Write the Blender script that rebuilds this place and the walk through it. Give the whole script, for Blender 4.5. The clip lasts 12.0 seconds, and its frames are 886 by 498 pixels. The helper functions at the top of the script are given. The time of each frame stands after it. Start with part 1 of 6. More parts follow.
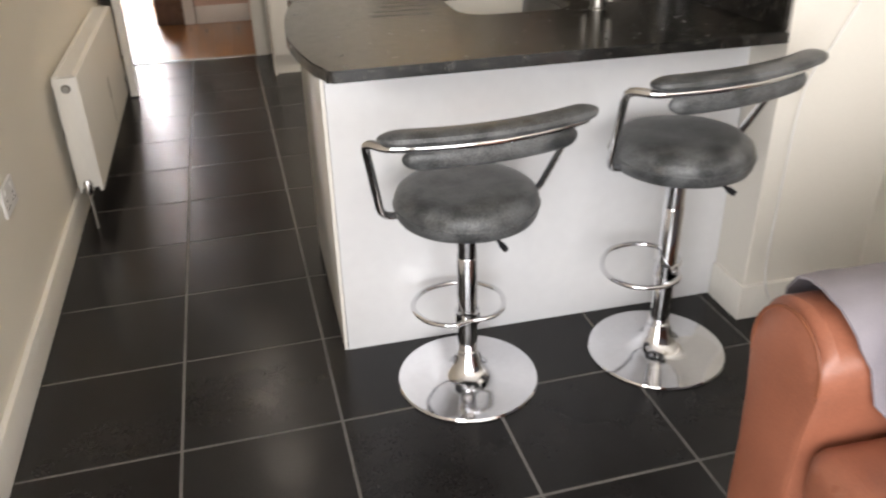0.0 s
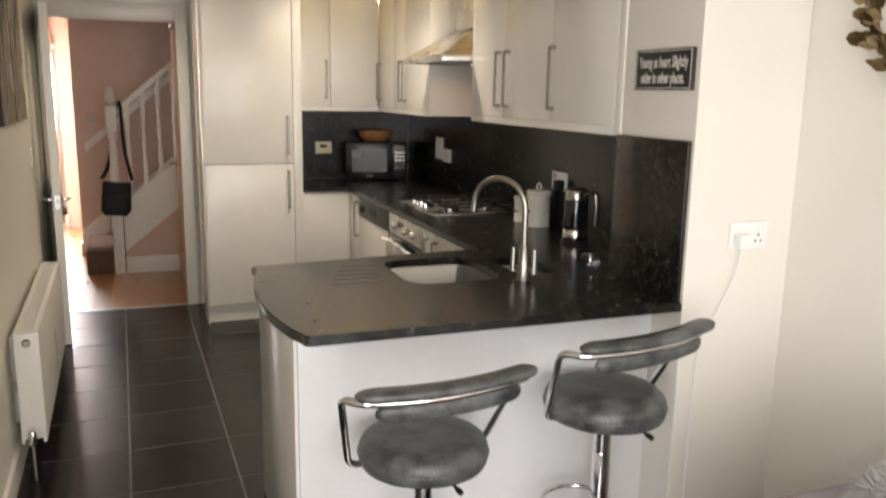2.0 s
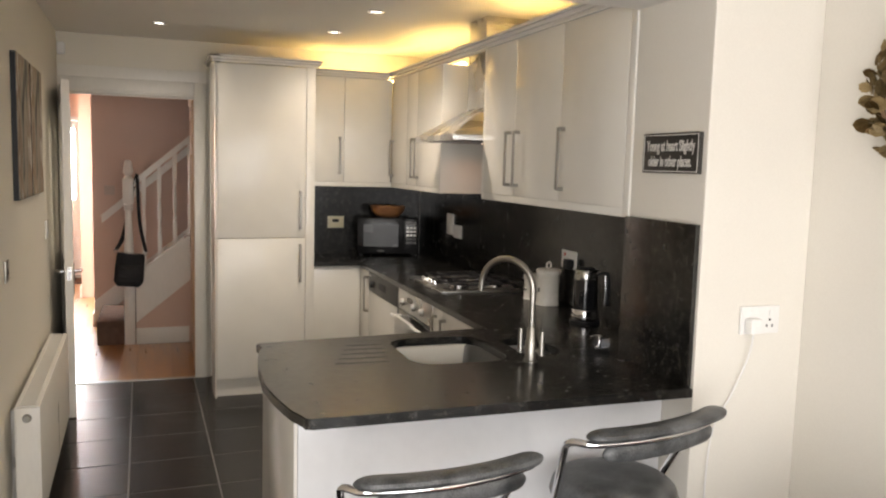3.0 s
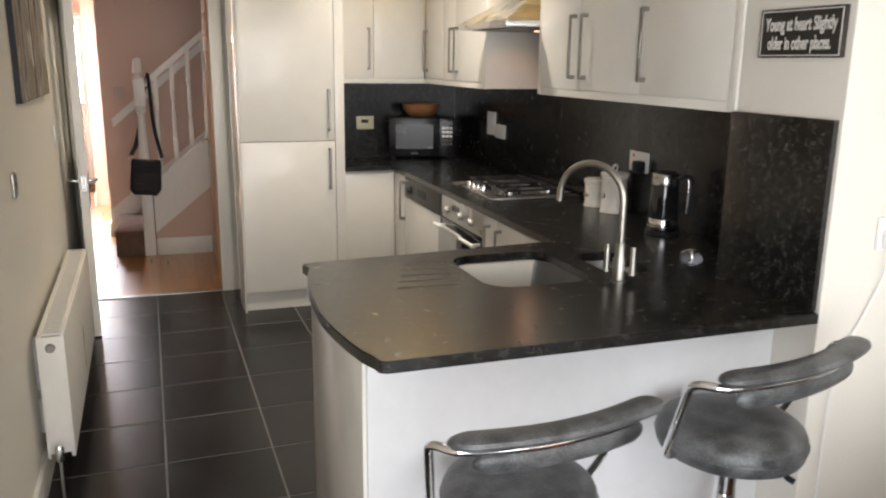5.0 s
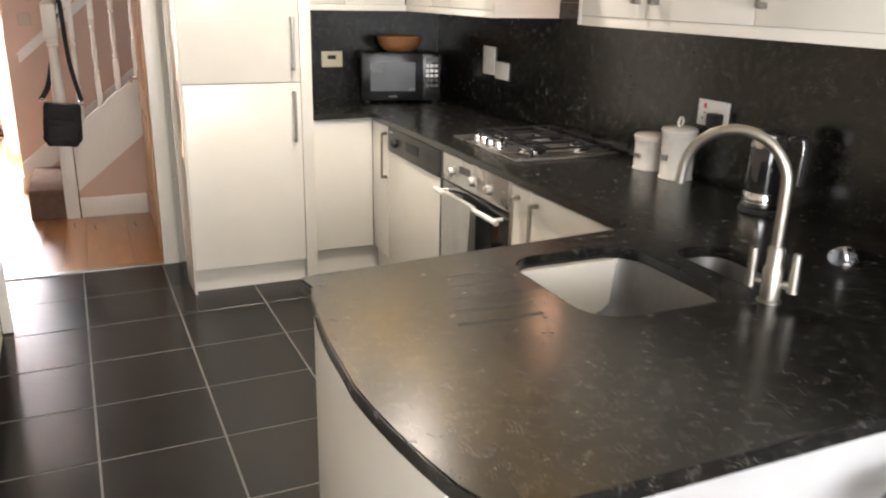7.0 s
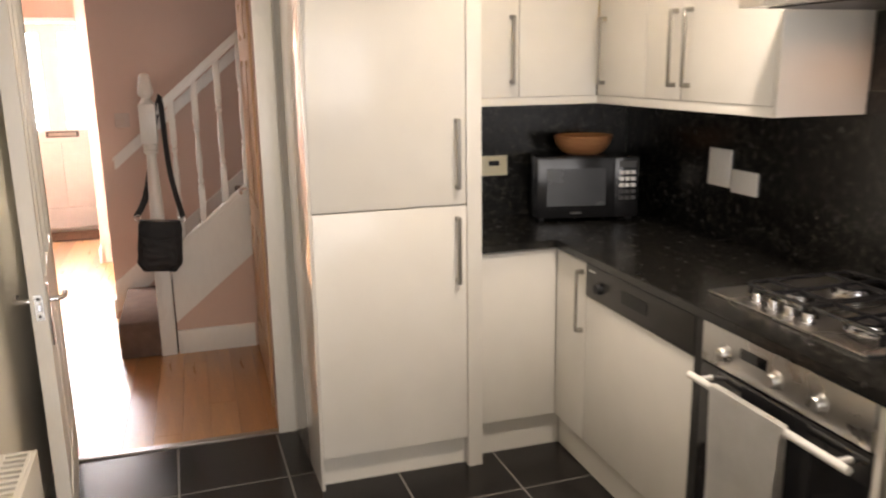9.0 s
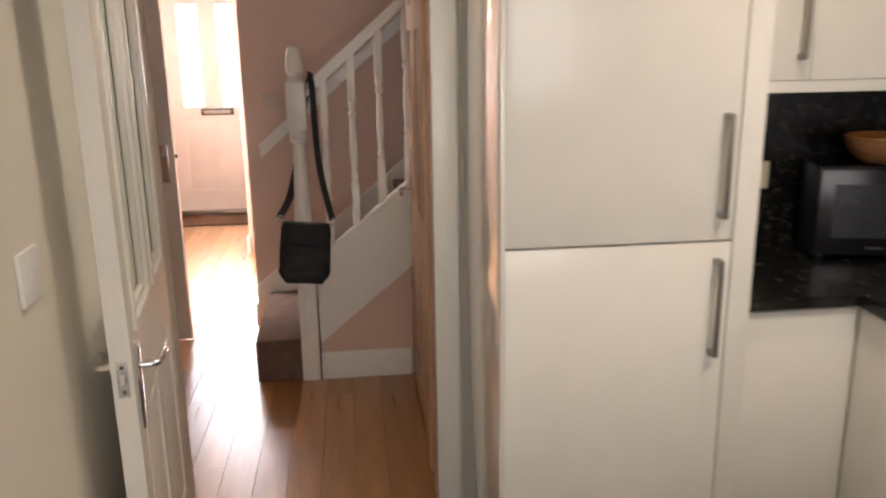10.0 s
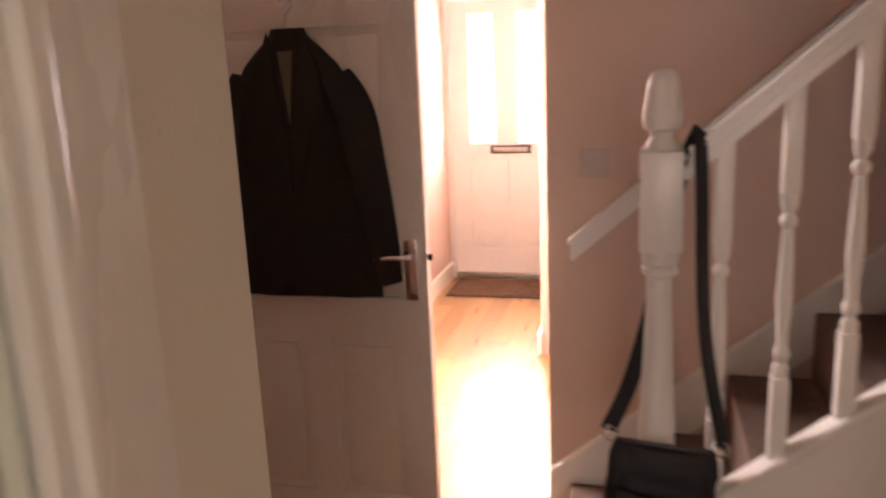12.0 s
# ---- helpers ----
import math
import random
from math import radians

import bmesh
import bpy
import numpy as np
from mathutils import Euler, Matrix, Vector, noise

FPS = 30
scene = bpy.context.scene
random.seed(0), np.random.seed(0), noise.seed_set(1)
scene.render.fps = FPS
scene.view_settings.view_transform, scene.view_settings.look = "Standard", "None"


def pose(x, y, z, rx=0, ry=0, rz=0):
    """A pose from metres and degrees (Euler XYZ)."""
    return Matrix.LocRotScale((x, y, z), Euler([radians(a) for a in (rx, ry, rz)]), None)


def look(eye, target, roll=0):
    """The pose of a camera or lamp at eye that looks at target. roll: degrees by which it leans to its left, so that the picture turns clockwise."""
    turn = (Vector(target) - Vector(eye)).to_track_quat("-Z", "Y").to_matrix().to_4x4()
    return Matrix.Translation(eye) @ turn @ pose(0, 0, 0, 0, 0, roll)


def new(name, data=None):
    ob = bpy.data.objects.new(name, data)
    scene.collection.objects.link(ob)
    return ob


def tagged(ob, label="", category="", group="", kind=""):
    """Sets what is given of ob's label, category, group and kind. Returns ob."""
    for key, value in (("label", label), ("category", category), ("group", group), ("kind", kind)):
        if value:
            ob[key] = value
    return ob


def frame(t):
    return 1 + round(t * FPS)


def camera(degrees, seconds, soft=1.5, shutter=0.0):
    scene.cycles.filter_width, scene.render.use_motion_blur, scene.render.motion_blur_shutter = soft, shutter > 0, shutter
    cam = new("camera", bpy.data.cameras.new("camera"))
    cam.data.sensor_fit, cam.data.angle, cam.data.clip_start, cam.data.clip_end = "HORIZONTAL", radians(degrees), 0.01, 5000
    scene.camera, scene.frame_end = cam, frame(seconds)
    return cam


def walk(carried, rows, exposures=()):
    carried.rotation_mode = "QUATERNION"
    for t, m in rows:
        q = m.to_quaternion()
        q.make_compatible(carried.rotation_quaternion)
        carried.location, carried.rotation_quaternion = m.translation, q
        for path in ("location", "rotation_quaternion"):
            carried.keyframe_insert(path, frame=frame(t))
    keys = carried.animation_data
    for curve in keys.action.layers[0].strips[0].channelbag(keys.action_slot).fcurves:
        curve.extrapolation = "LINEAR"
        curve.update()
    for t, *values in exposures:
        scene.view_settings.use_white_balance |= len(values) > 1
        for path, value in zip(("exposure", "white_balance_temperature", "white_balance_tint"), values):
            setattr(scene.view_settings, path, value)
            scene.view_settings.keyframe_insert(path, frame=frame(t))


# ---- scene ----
cam = camera(58.5, 12.0, soft=2.1, shutter=0.4)
PATH = [
    (0, (0.4, 0.416, 1.424), (0.805, 2.129, 0.475), -1.4),
    (0.5, (0.28, 0.273, 1.466), (0.904, 1.97, 0.61), 0.5),
    (1, (0.23, 0.2, 1.508), (0.935, 1.946, 0.836), 1.4),
    (1.5, (0.204, 0.179, 1.538), (0.928, 1.964, 0.997), 1.4),
    (2, (0.174, 0.201, 1.575), (0.873, 2.034, 1.186), 1.0),
    (2.5, (0.165, 0.194, 1.612), (0.852, 2.056, 1.363), 1.2),
    (2.7, (0.179, 0.198, 1.609), (0.862, 2.066, 1.398), 1.4),
    (4.3, (0.235, 0.441, 1.568), (0.861, 2.32, 1.288), 1.1),
    (4.5, (0.227, 0.504, 1.571), (0.852, 2.373, 1.235), 1.2),
    (5, (0.148, 0.646, 1.571), (0.785, 2.485, 1.111), 0.7),
    (5.5, (0.042, 0.862, 1.573), (0.749, 2.669, 1.089), -1.1),
    (6, (0.063, 1.082, 1.56), (0.836, 2.857, 1.057), -1.0),
    (6.5, (0.129, 1.316, 1.534), (0.92, 3.066, 0.976), 1.2),
    (7, (0.155, 1.545, 1.53), (0.926, 3.284, 0.914), 1.2),
    (7.5, (0.145, 1.846, 1.549), (0.912, 3.62, 1.038), 1.4),
    (7.7, (0.119, 1.959, 1.576), (0.858, 3.753, 1.094), 1.3),
    (9.3, (0.184, 3.065, 1.594), (0.69, 4.946, 1.139), -1.2),
    (9.5, (0.187, 3.245, 1.57), (0.62, 5.141, 1.101), -1.3),
    (10, (0.194, 3.753, 1.577), (0.409, 5.677, 1.072), -0.9),
    (10.5, (0.125, 4.235, 1.59), (0.25, 6.176, 1.125), -0.6),
    (11, (0.103, 4.744, 1.594), (0.043, 6.695, 1.156), -1.7),
    (11.5, (0.034, 5.245, 1.58), (-0.206, 7.178, 1.129), -0.3),
    (12, (-0.076, 5.726, 1.6), (-0.576, 7.608, 1.148), -2.5),
]
walk(cam, [(t, look(eye, aim, lean)) for t, eye, aim, lean in PATH], exposures=((0, 0.15, 6800, 14), (1, 0.15, 6800, 14), (2.5, -0.08, 7000, 14), (5, 0.15, 6500, 12), (6, 0.4, 6600, 13), (7, 0.9, 6600, 13), (7.5, 0.75, 7200, 18), (7.7, 0.7, 7300, 19), (9.5, 0.22, 7000, 17), (10.5, -0.17, 6900, 19), (11, -0.28, 7800, 27), (11.5, -0.05, 8200, 30), (12, 0.12, 7700, 30)))


# ---------------- light ----------------
world = bpy.data.worlds.new("sky")
scene.world = world
world.use_nodes = True
wn = world.node_tree.nodes
sky = wn.new("ShaderNodeTexSky")
sky.sky_type, sky.sun_disc = "NISHITA", False
sky.sun_elevation, sky.sun_rotation = radians(38), radians(60)
world.node_tree.links.new(sky.outputs[0], wn["Background"].inputs[0])
wn["Background"].inputs[1].default_value = 0.08


def area_lamp(name, m, sx, sy, watts, colour):
    data = bpy.data.lights.new(name, "AREA")
    data.shape, data.size, data.size_y, data.energy, data.color = "RECTANGLE", sx, sy, watts, colour
    ob = new(name, data)
    ob.matrix_world = m
    return ob


# daylight of the glazed garden side behind the walk's start, and of the front door
area_lamp("garden_daylight", look((1.0, -2.16, 1.25), (1.0, 3.0, 1.0)), 2.0, 1.95, 85, (0.95, 0.98, 1.0))
# added fill in an unseen left-wall opening, brightens the pier and right wall
area_lamp("side_window_daylight", look((-0.25, -0.65, 1.2), (3.0, -0.3, 1.0)), 1.8, 1.9, 105, (0.95, 0.98, 1.0))
area_lamp("front_door_daylight", look((-1.08, 11.86, 1.5), (-0.9, 8.5, 0.0)), 0.75, 1.1, 200, (0.86, 0.92, 1.0))
area_lamp("side_door_daylight", look((-2.3, 9.05, 1.55), (-0.8, 9.0, 0.0)), 0.9, 1.5, 300, (0.88, 0.93, 1.0))
for lx, ly, watts in ((0.28, 4.56, 13.0), (0.21, 5.44, 25.0), (1.31, 4.47, 74.0), (1.25, 5.25, 24.0)):
    spot = bpy.data.lights.new("downlight_beam", "SPOT")
    spot.energy, spot.spot_size, spot.spot_blend, spot.color, spot.shadow_soft_size = watts, radians(140), 1.0, (1.0, 0.92, 0.80), 0.05
    new("downlight_beam", spot).matrix_world = look((lx, ly, 2.395), (lx, ly + 0.001, 0))
hood_beam = bpy.data.lights.new("hood_lamp_beam", "SPOT")
hood_beam.energy, hood_beam.spot_size, hood_beam.spot_blend, hood_beam.color, hood_beam.shadow_soft_size = 2.4, radians(170), 0.4, (1.0, 0.58, 0.36), 0.03
new("hood_lamp_beam", hood_beam).matrix_world = look((1.96, 4.43, 1.722), (1.96, 4.431, 0))
glow = bpy.data.lights.new("hall_lantern_bulb", "POINT")
glow.energy, glow.color, glow.shadow_soft_size = 2.5, (1.0, 0.60, 0.38), 0.05
new("hall_lantern_bulb", glow).location = (-1.05, 9.6, 1.92)


# ---------------- materials ----------------
def material(name, colour, rough=0.5, metal=0.0, coat=0.0):
    mat = bpy.data.materials.new(name)
    mat.use_nodes = True
    b = mat.node_tree.nodes["Principled BSDF"]
    b.inputs["Base Color"].default_value = (*colour, 1)
    b.inputs["Roughness"].default_value = rough
    b.inputs["Metallic"].default_value = metal
    b.inputs["Coat Weight"].default_value = coat
    b.inputs["Coat Roughness"].default_value = 0.04
    return mat


def node(mat, kind, **values):
    n = mat.node_tree.nodes.new("ShaderNode" + kind)
    for key, value in values.items():
        n.inputs[key.replace("_", " ")].default_value = value
    return n


def link(mat, a, b):
    mat.node_tree.links.new(a, b)


def coords(mat, scale=(1, 1, 1)):
    c, m = node(mat, "TexCoord"), node(mat, "Mapping")
    m.inputs["Scale"].default_value = scale
    link(mat, c.outputs["Object"], m.inputs["Vector"])
    return m.outputs["Vector"]


def varied(name, dark, light, rough=(0.4, 0.6), scale=6.0, fine=90.0, bump=0.1, metal=0.0, coat=0.0, stretch=(1, 1, 1), pieces=0.0, depth=0.004, ends=(0.3, 0.7)):
    """Two scales of variation between two colours, a rougher and a smoother patch, and a fine relief."""
    mat = material(name, light, rough[0], metal, coat)
    b = mat.node_tree.nodes["Principled BSDF"]
    v = coords(mat, stretch)
    broad, grain = node(mat, "TexNoise", Scale=scale, Detail=5.0), node(mat, "TexNoise", Scale=fine, Detail=3.0)
    link(mat, v, broad.inputs["Vector"]), link(mat, v, grain.inputs["Vector"])
    mix = node(mat, "Math")
    mix.operation = "MULTIPLY_ADD"
    mix.inputs[1].default_value = 0.35
    link(mat, grain.outputs["Fac"], mix.inputs[0])
    broad_part = node(mat, "Math")
    broad_part.operation = "MULTIPLY"
    broad_part.inputs[1].default_value = 0.65
    link(mat, broad.outputs["Fac"], broad_part.inputs[0])
    link(mat, broad_part.outputs[0], mix.inputs[2])
    fac = mix.outputs[0]
    if pieces:
        info, shift = node(mat, "ObjectInfo"), node(mat, "Math")
        shift.operation = "MULTIPLY_ADD"
        shift.inputs[1].default_value = pieces
        link(mat, info.outputs["Random"], shift.inputs[0]), link(mat, fac, shift.inputs[2])
        minus = node(mat, "Math")
        minus.operation = "SUBTRACT"
        minus.inputs[1].default_value = pieces / 2
        link(mat, shift.outputs[0], minus.inputs[0])
        fac = minus.outputs[0]
    ramp = node(mat, "ValToRGB")
    ramp.color_ramp.elements[0].position, ramp.color_ramp.elements[1].position = ends
    ramp.color_ramp.elements[0].color, ramp.color_ramp.elements[1].color = (*dark, 1), (*light, 1)
    link(mat, fac, ramp.inputs["Fac"]), link(mat, ramp.outputs["Color"], b.inputs["Base Color"])
    span = node(mat, "MapRange")
    span.inputs["To Min"].default_value, span.inputs["To Max"].default_value = rough
    span.inputs["From Min"].default_value, span.inputs["From Max"].default_value = 0.3, 0.7
    link(mat, broad.outputs["Fac"], span.inputs["Value"]), link(mat, span.outputs["Result"], b.inputs["Roughness"])
    if bump:
        bm = node(mat, "Bump", Strength=bump, Distance=depth)
        link(mat, grain.outputs["Fac"], bm.inputs["Height"]), link(mat, bm.outputs["Normal"], b.inputs["Normal"])
    return mat


CREAM = varied("cream_wall_paint", (0.70, 0.655, 0.57), (0.76, 0.715, 0.63), (0.55, 0.7), 1.3, 160, 0.12)
WHITE_WALL = varied("off_white_wall_paint", (0.69, 0.655, 0.59), (0.75, 0.715, 0.65), (0.55, 0.7), 1.3, 160, 0.12)
HALL_PAINT = varied("pinkish_beige_hall_paint", (0.58, 0.41, 0.325), (0.65, 0.47, 0.378), (0.5, 0.65), 1.2, 160, 0.12)
CEILING = varied("ceiling_paint", (0.72, 0.70, 0.66), (0.78, 0.76, 0.72), (0.7, 0.85), 1.5, 140, 0.1)
TRIM = varied("satin_white_woodwork", (0.72, 0.69, 0.63), (0.80, 0.77, 0.71), (0.25, 0.4), 3, 70, 0.08, stretch=(1, 1, 0.3))
GLOSS = varied("gloss_ivory_cabinet_door", (0.75, 0.725, 0.67), (0.80, 0.775, 0.72), (0.1, 0.14), 2.2, 9, 0.015, depth=0.003)
GLOSS.node_tree.nodes["Principled BSDF"].inputs["Specular IOR Level"].default_value = 0.25
PANEL = varied("gloss_white_back_panel", (0.66, 0.665, 0.68), (0.73, 0.735, 0.75), (0.16, 0.26), 2.5, 25, 0.02, coat=0.15)
CARCASS = varied("ivory_carcass_board", (0.70, 0.66, 0.58), (0.76, 0.72, 0.64), (0.48, 0.6), 3, 60, 0.05)
CHROME = varied("chrome", (0.72, 0.72, 0.74), (0.84, 0.84, 0.86), (0.06, 0.12), 5, 60, 0.0, metal=1.0)
NICKEL = varied("brushed_nickel", (0.30, 0.285, 0.26), (0.42, 0.40, 0.365), (0.28, 0.4), 8, 200, 0.05, metal=1.0, stretch=(1, 1, 0.1))
STEEL = varied("brushed_stainless_steel", (0.50, 0.49, 0.47), (0.66, 0.65, 0.63), (0.22, 0.34), 6, 260, 0.05, metal=1.0, stretch=(0.12, 1, 1))
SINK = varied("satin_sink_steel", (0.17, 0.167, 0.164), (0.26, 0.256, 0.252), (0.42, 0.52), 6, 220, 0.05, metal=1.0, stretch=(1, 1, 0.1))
BLACK = varied("black_plastic", (0.010, 0.010, 0.011), (0.019, 0.019, 0.021), (0.34, 0.5), 7, 120, 0.06)
BLACK.node_tree.nodes["Principled BSDF"].inputs["Specular IOR Level"].default_value = 0.28
BLACK_GLOSS = varied("glossy_black_plastic", (0.005, 0.005, 0.0055), (0.01, 0.01, 0.011), (0.17, 0.24), 6, 90, 0.02)
BLACK_GLOSS.node_tree.nodes["Principled BSDF"].inputs["Specular IOR Level"].default_value = 0.35
BLACK_GLASS = varied("black_glass", (0.008, 0.008, 0.009), (0.015, 0.015, 0.017), (0.04, 0.08), 4, 40, 0.0, coat=0.4)
DARK_STEEL = varied("dark_grey_metal", (0.05, 0.048, 0.046), (0.08, 0.077, 0.074), (0.3, 0.42), 8, 200, 0.05, metal=0.6, stretch=(0.2, 1, 1))
CERAMIC = varied("cream_enamel", (0.66, 0.63, 0.57), (0.74, 0.71, 0.65), (0.2, 0.34), 9, 60, 0.04)
PLASTIC = varied("white_plastic", (0.74, 0.73, 0.71), (0.82, 0.81, 0.79), (0.3, 0.4), 8, 90, 0.03)
AGED_PLASTIC = varied("yellowed_plastic", (0.66, 0.60, 0.42), (0.74, 0.68, 0.50), (0.32, 0.42), 8, 90, 0.03)
RED = material("red_rocker", (0.55, 0.03, 0.02), 0.3)
GROUT = varied("grey_grout", (0.08, 0.074, 0.068), (0.19, 0.18, 0.168), (0.7, 0.9), 1.6, 120, 0.3)
TILE = varied("charcoal_floor_tile", (0.009, 0.008, 0.0078), (0.017, 0.0155, 0.015), (0.2, 0.27), 5, 120, 0.03, pieces=0.3, depth=0.002)
TILE.node_tree.nodes["Principled BSDF"].inputs["Specular IOR Level"].default_value = 0.27
GREY_HIDE = varied("grey_suede_leather", (0.028, 0.03, 0.031), (0.12, 0.124, 0.127), (0.3, 0.5), 15, 240, 0.25, depth=0.002, ends=(0.4, 0.62))
TAN = varied("tan_leather", (0.20, 0.072, 0.042), (0.33, 0.12, 0.07), (0.26, 0.42), 7, 190, 0.35, depth=0.002)
SEAM = varied("dark_tan_seam", (0.15, 0.045, 0.02), (0.22, 0.07, 0.03), (0.5, 0.6), 20, 200, 0.2)
THROW = varied("mauve_grey_throw", (0.22, 0.20, 0.225), (0.32, 0.295, 0.325), (0.8, 0.95), 9, 420, 0.6, depth=0.003)
THREAD = varied("white_stitching", (0.70, 0.68, 0.66), (0.80, 0.78, 0.76), (0.6, 0.8), 30, 300, 0.2)
FUR = varied("grey_shaggy_pile", (0.18, 0.17, 0.165), (0.41, 0.39, 0.38), (0.6, 0.8), 22, 160, 0.0)
CARPET = varied("brown_stair_carpet", (0.11, 0.065, 0.045), (0.20, 0.125, 0.09), (0.9, 1.0), 16, 500, 0.8, depth=0.006)
OAK = varied("golden_oak_laminate", (0.30, 0.135, 0.042), (0.50, 0.25, 0.09), (0.26, 0.36), 3.0, 40, 0.05, stretch=(7, 0.6, 7), pieces=0.3, coat=0.6)
OAK.node_tree.nodes["Principled BSDF"].inputs["Coat Roughness"].default_value = 0.24
BOWL_WOOD = varied("turned_bowl_wood", (0.20, 0.085, 0.035), (0.36, 0.17, 0.075), (0.35, 0.5), 12, 80, 0.1, stretch=(1, 1, 5))
JACKET = varied("dark_brown_tweed", (0.010, 0.007, 0.006), (0.030, 0.021, 0.018), (0.85, 0.95), 18, 520, 0.5, depth=0.003)
LINING = varied("beige_lining", (0.10, 0.08, 0.05), (0.16, 0.13, 0.085), (0.5, 0.6), 10, 200, 0.1)
BAG = varied("black_bag_leather", (0.004, 0.004, 0.005), (0.009, 0.009, 0.010), (0.6, 0.75), 10, 200, 0.3, depth=0.002)
TOWEL = varied("white_tea_towel", (0.66, 0.65, 0.62), (0.78, 0.77, 0.74), (0.85, 0.95), 12, 380, 0.6, depth=0.003)
MAT_FIBRE = varied("brown_doormat", (0.07, 0.035, 0.02), (0.22, 0.13, 0.08), (0.9, 1.0), 30, 300, 0.8, depth=0.006)
LEAF_DRY = varied("dried_gold_leaf", (0.18, 0.115, 0.045), (0.44, 0.33, 0.16), (0.5, 0.7), 14, 120, 0.2)
STEM = varied("dry_twig", (0.10, 0.06, 0.03), (0.18, 0.11, 0.06), (0.7, 0.8), 20, 120, 0.2)
SIGN_BLACK = varied("dark_painted_board", (0.014, 0.012, 0.010), (0.03, 0.026, 0.022), (0.4, 0.5), 20, 120, 0.1)
SIGN_INK = varied("silver_white_lettering", (0.55, 0.53, 0.50), (0.68, 0.66, 0.62), (0.45, 0.55), 20, 120, 0.0)
GROOVE = varied("honed_granite_groove", (0.008, 0.0078, 0.007), (0.016, 0.015, 0.013), (0.5, 0.65), 30, 200, 0.1)
BEIGE_PLASTIC = varied("beige_plastic", (0.46, 0.37, 0.31), (0.54, 0.44, 0.37), (0.35, 0.45), 8, 90, 0.03)
# white gloss door: the hall's warm light is put into this tan colour
WARM_TINTED_DOOR = varied("warm_tinted_white_door", (0.52, 0.33, 0.18), (0.62, 0.41, 0.24), (0.3, 0.42), 2.5, 60, 0.06, stretch=(1, 1, 0.3))
GLOSS_SIDE = varied("polished_ivory_side_panel", (0.72, 0.69, 0.63), (0.77, 0.74, 0.68), (0.025, 0.04), 2.2, 6, 0.004, depth=0.002, coat=0.3)
GLOSS_SIDE.node_tree.nodes["Principled BSDF"].inputs["Specular IOR Level"].default_value = 0.5

GRANITE = varied("black_granite", (0.004, 0.0039, 0.0036), (0.009, 0.0086, 0.0078), (0.2, 0.28), 30, 200, 0.0)
gb = GRANITE.node_tree.nodes["Principled BSDF"]
gb.inputs["Specular IOR Level"].default_value = 0.6
gv = coords(GRANITE)
cells, cut, thin = node(GRANITE, "TexVoronoi", Scale=210.0), node(GRANITE, "MapRange"), node(GRANITE, "TexNoise", Scale=34.0, Detail=4.0)
link(GRANITE, gv, cells.inputs["Vector"]), link(GRANITE, gv, thin.inputs["Vector"])
cut.inputs["From Min"].default_value, cut.inputs["From Max"].default_value = 0.34, 0.18
link(GRANITE, cells.outputs["Distance"], cut.inputs["Value"])
gate, both, pick = node(GRANITE, "MapRange"), node(GRANITE, "Math"), node(GRANITE, "Mix")
gate.inputs["From Min"].default_value, gate.inputs["From Max"].default_value = 0.47, 0.62
link(GRANITE, thin.outputs["Fac"], gate.inputs["Value"])
both.operation = "MULTIPLY"
link(GRANITE, cut.outputs["Result"], both.inputs[0]), link(GRANITE, gate.outputs["Result"], both.inputs[1])
pick.data_type = "RGBA"
old = gb.inputs["Base Color"].links[0].from_socket
link(GRANITE, both.outputs[0], pick.inputs[0]), link(GRANITE, old, pick.inputs[6])
pick.inputs[7].default_value = (0.19, 0.175, 0.145, 1)
link(GRANITE, pick.outputs[2], gb.inputs["Base Color"])


def glowing(name, colour, strength):
    mat = material(name, (0.9, 0.9, 0.9), 0.4)
    b = mat.node_tree.nodes["Principled BSDF"]
    b.inputs["Emission Color"].default_value = (*colour, 1)
    b.inputs["Emission Strength"].default_value = strength
    return mat


STRIP = glowing("warm_cabinet_top_strip", (1.0, 0.68, 0.24), 24)
BULB = glowing("downlight_lamp", (1.0, 0.93, 0.82), 9)
HOOD_BULB = glowing("hood_lamp_lens", (1.0, 0.66, 0.44), 1.5)
LANTERN_BULB = glowing("lantern_bulb", (1.0, 0.70, 0.42), 12)
DAY = glowing("bright_daylight_backdrop", (1.0, 0.97, 0.95), 6)
GLASS = material("clear_glass", (0.86, 0.92, 0.88), 0.03)
GLASS.node_tree.nodes["Principled BSDF"].inputs["Transmission Weight"].default_value = 1.0
GLASS.node_tree.nodes["Principled BSDF"].inputs["IOR"].default_value = 1.45
FROST = material("frosted_glass", (0.95, 0.96, 0.95), 0.35)
FROST.node_tree.nodes["Principled BSDF"].inputs["Transmission Weight"].default_value = 1.0

CANVAS = material("painted_canvas", (0.4, 0.4, 0.35), 0.75)
cb = CANVAS.node_tree.nodes["Principled BSDF"]
cv = coords(CANVAS, (1, 1.0, 0.45))
blot, tint = node(CANVAS, "TexNoise", Scale=7.0, Detail=4.0, Distortion=0.6), node(CANVAS, "ValToRGB")
link(CANVAS, cv, blot.inputs["Vector"]), link(CANVAS, blot.outputs["Fac"], tint.inputs["Fac"])
for spot_at, c in ((0.30, (0.03, 0.027, 0.024)), (0.4, (0.13, 0.13, 0.11)), (0.48, (0.36, 0.31, 0.25)), (0.56, (0.22, 0.14, 0.09)), (0.68, (0.6, 0.57, 0.51))):
    e = tint.color_ramp.elements.new(spot_at)
    e.color = (*c, 1)
link(CANVAS, tint.outputs["Color"], cb.inputs["Base Color"])


# ---------------- building helpers ----------------
BASE = {}


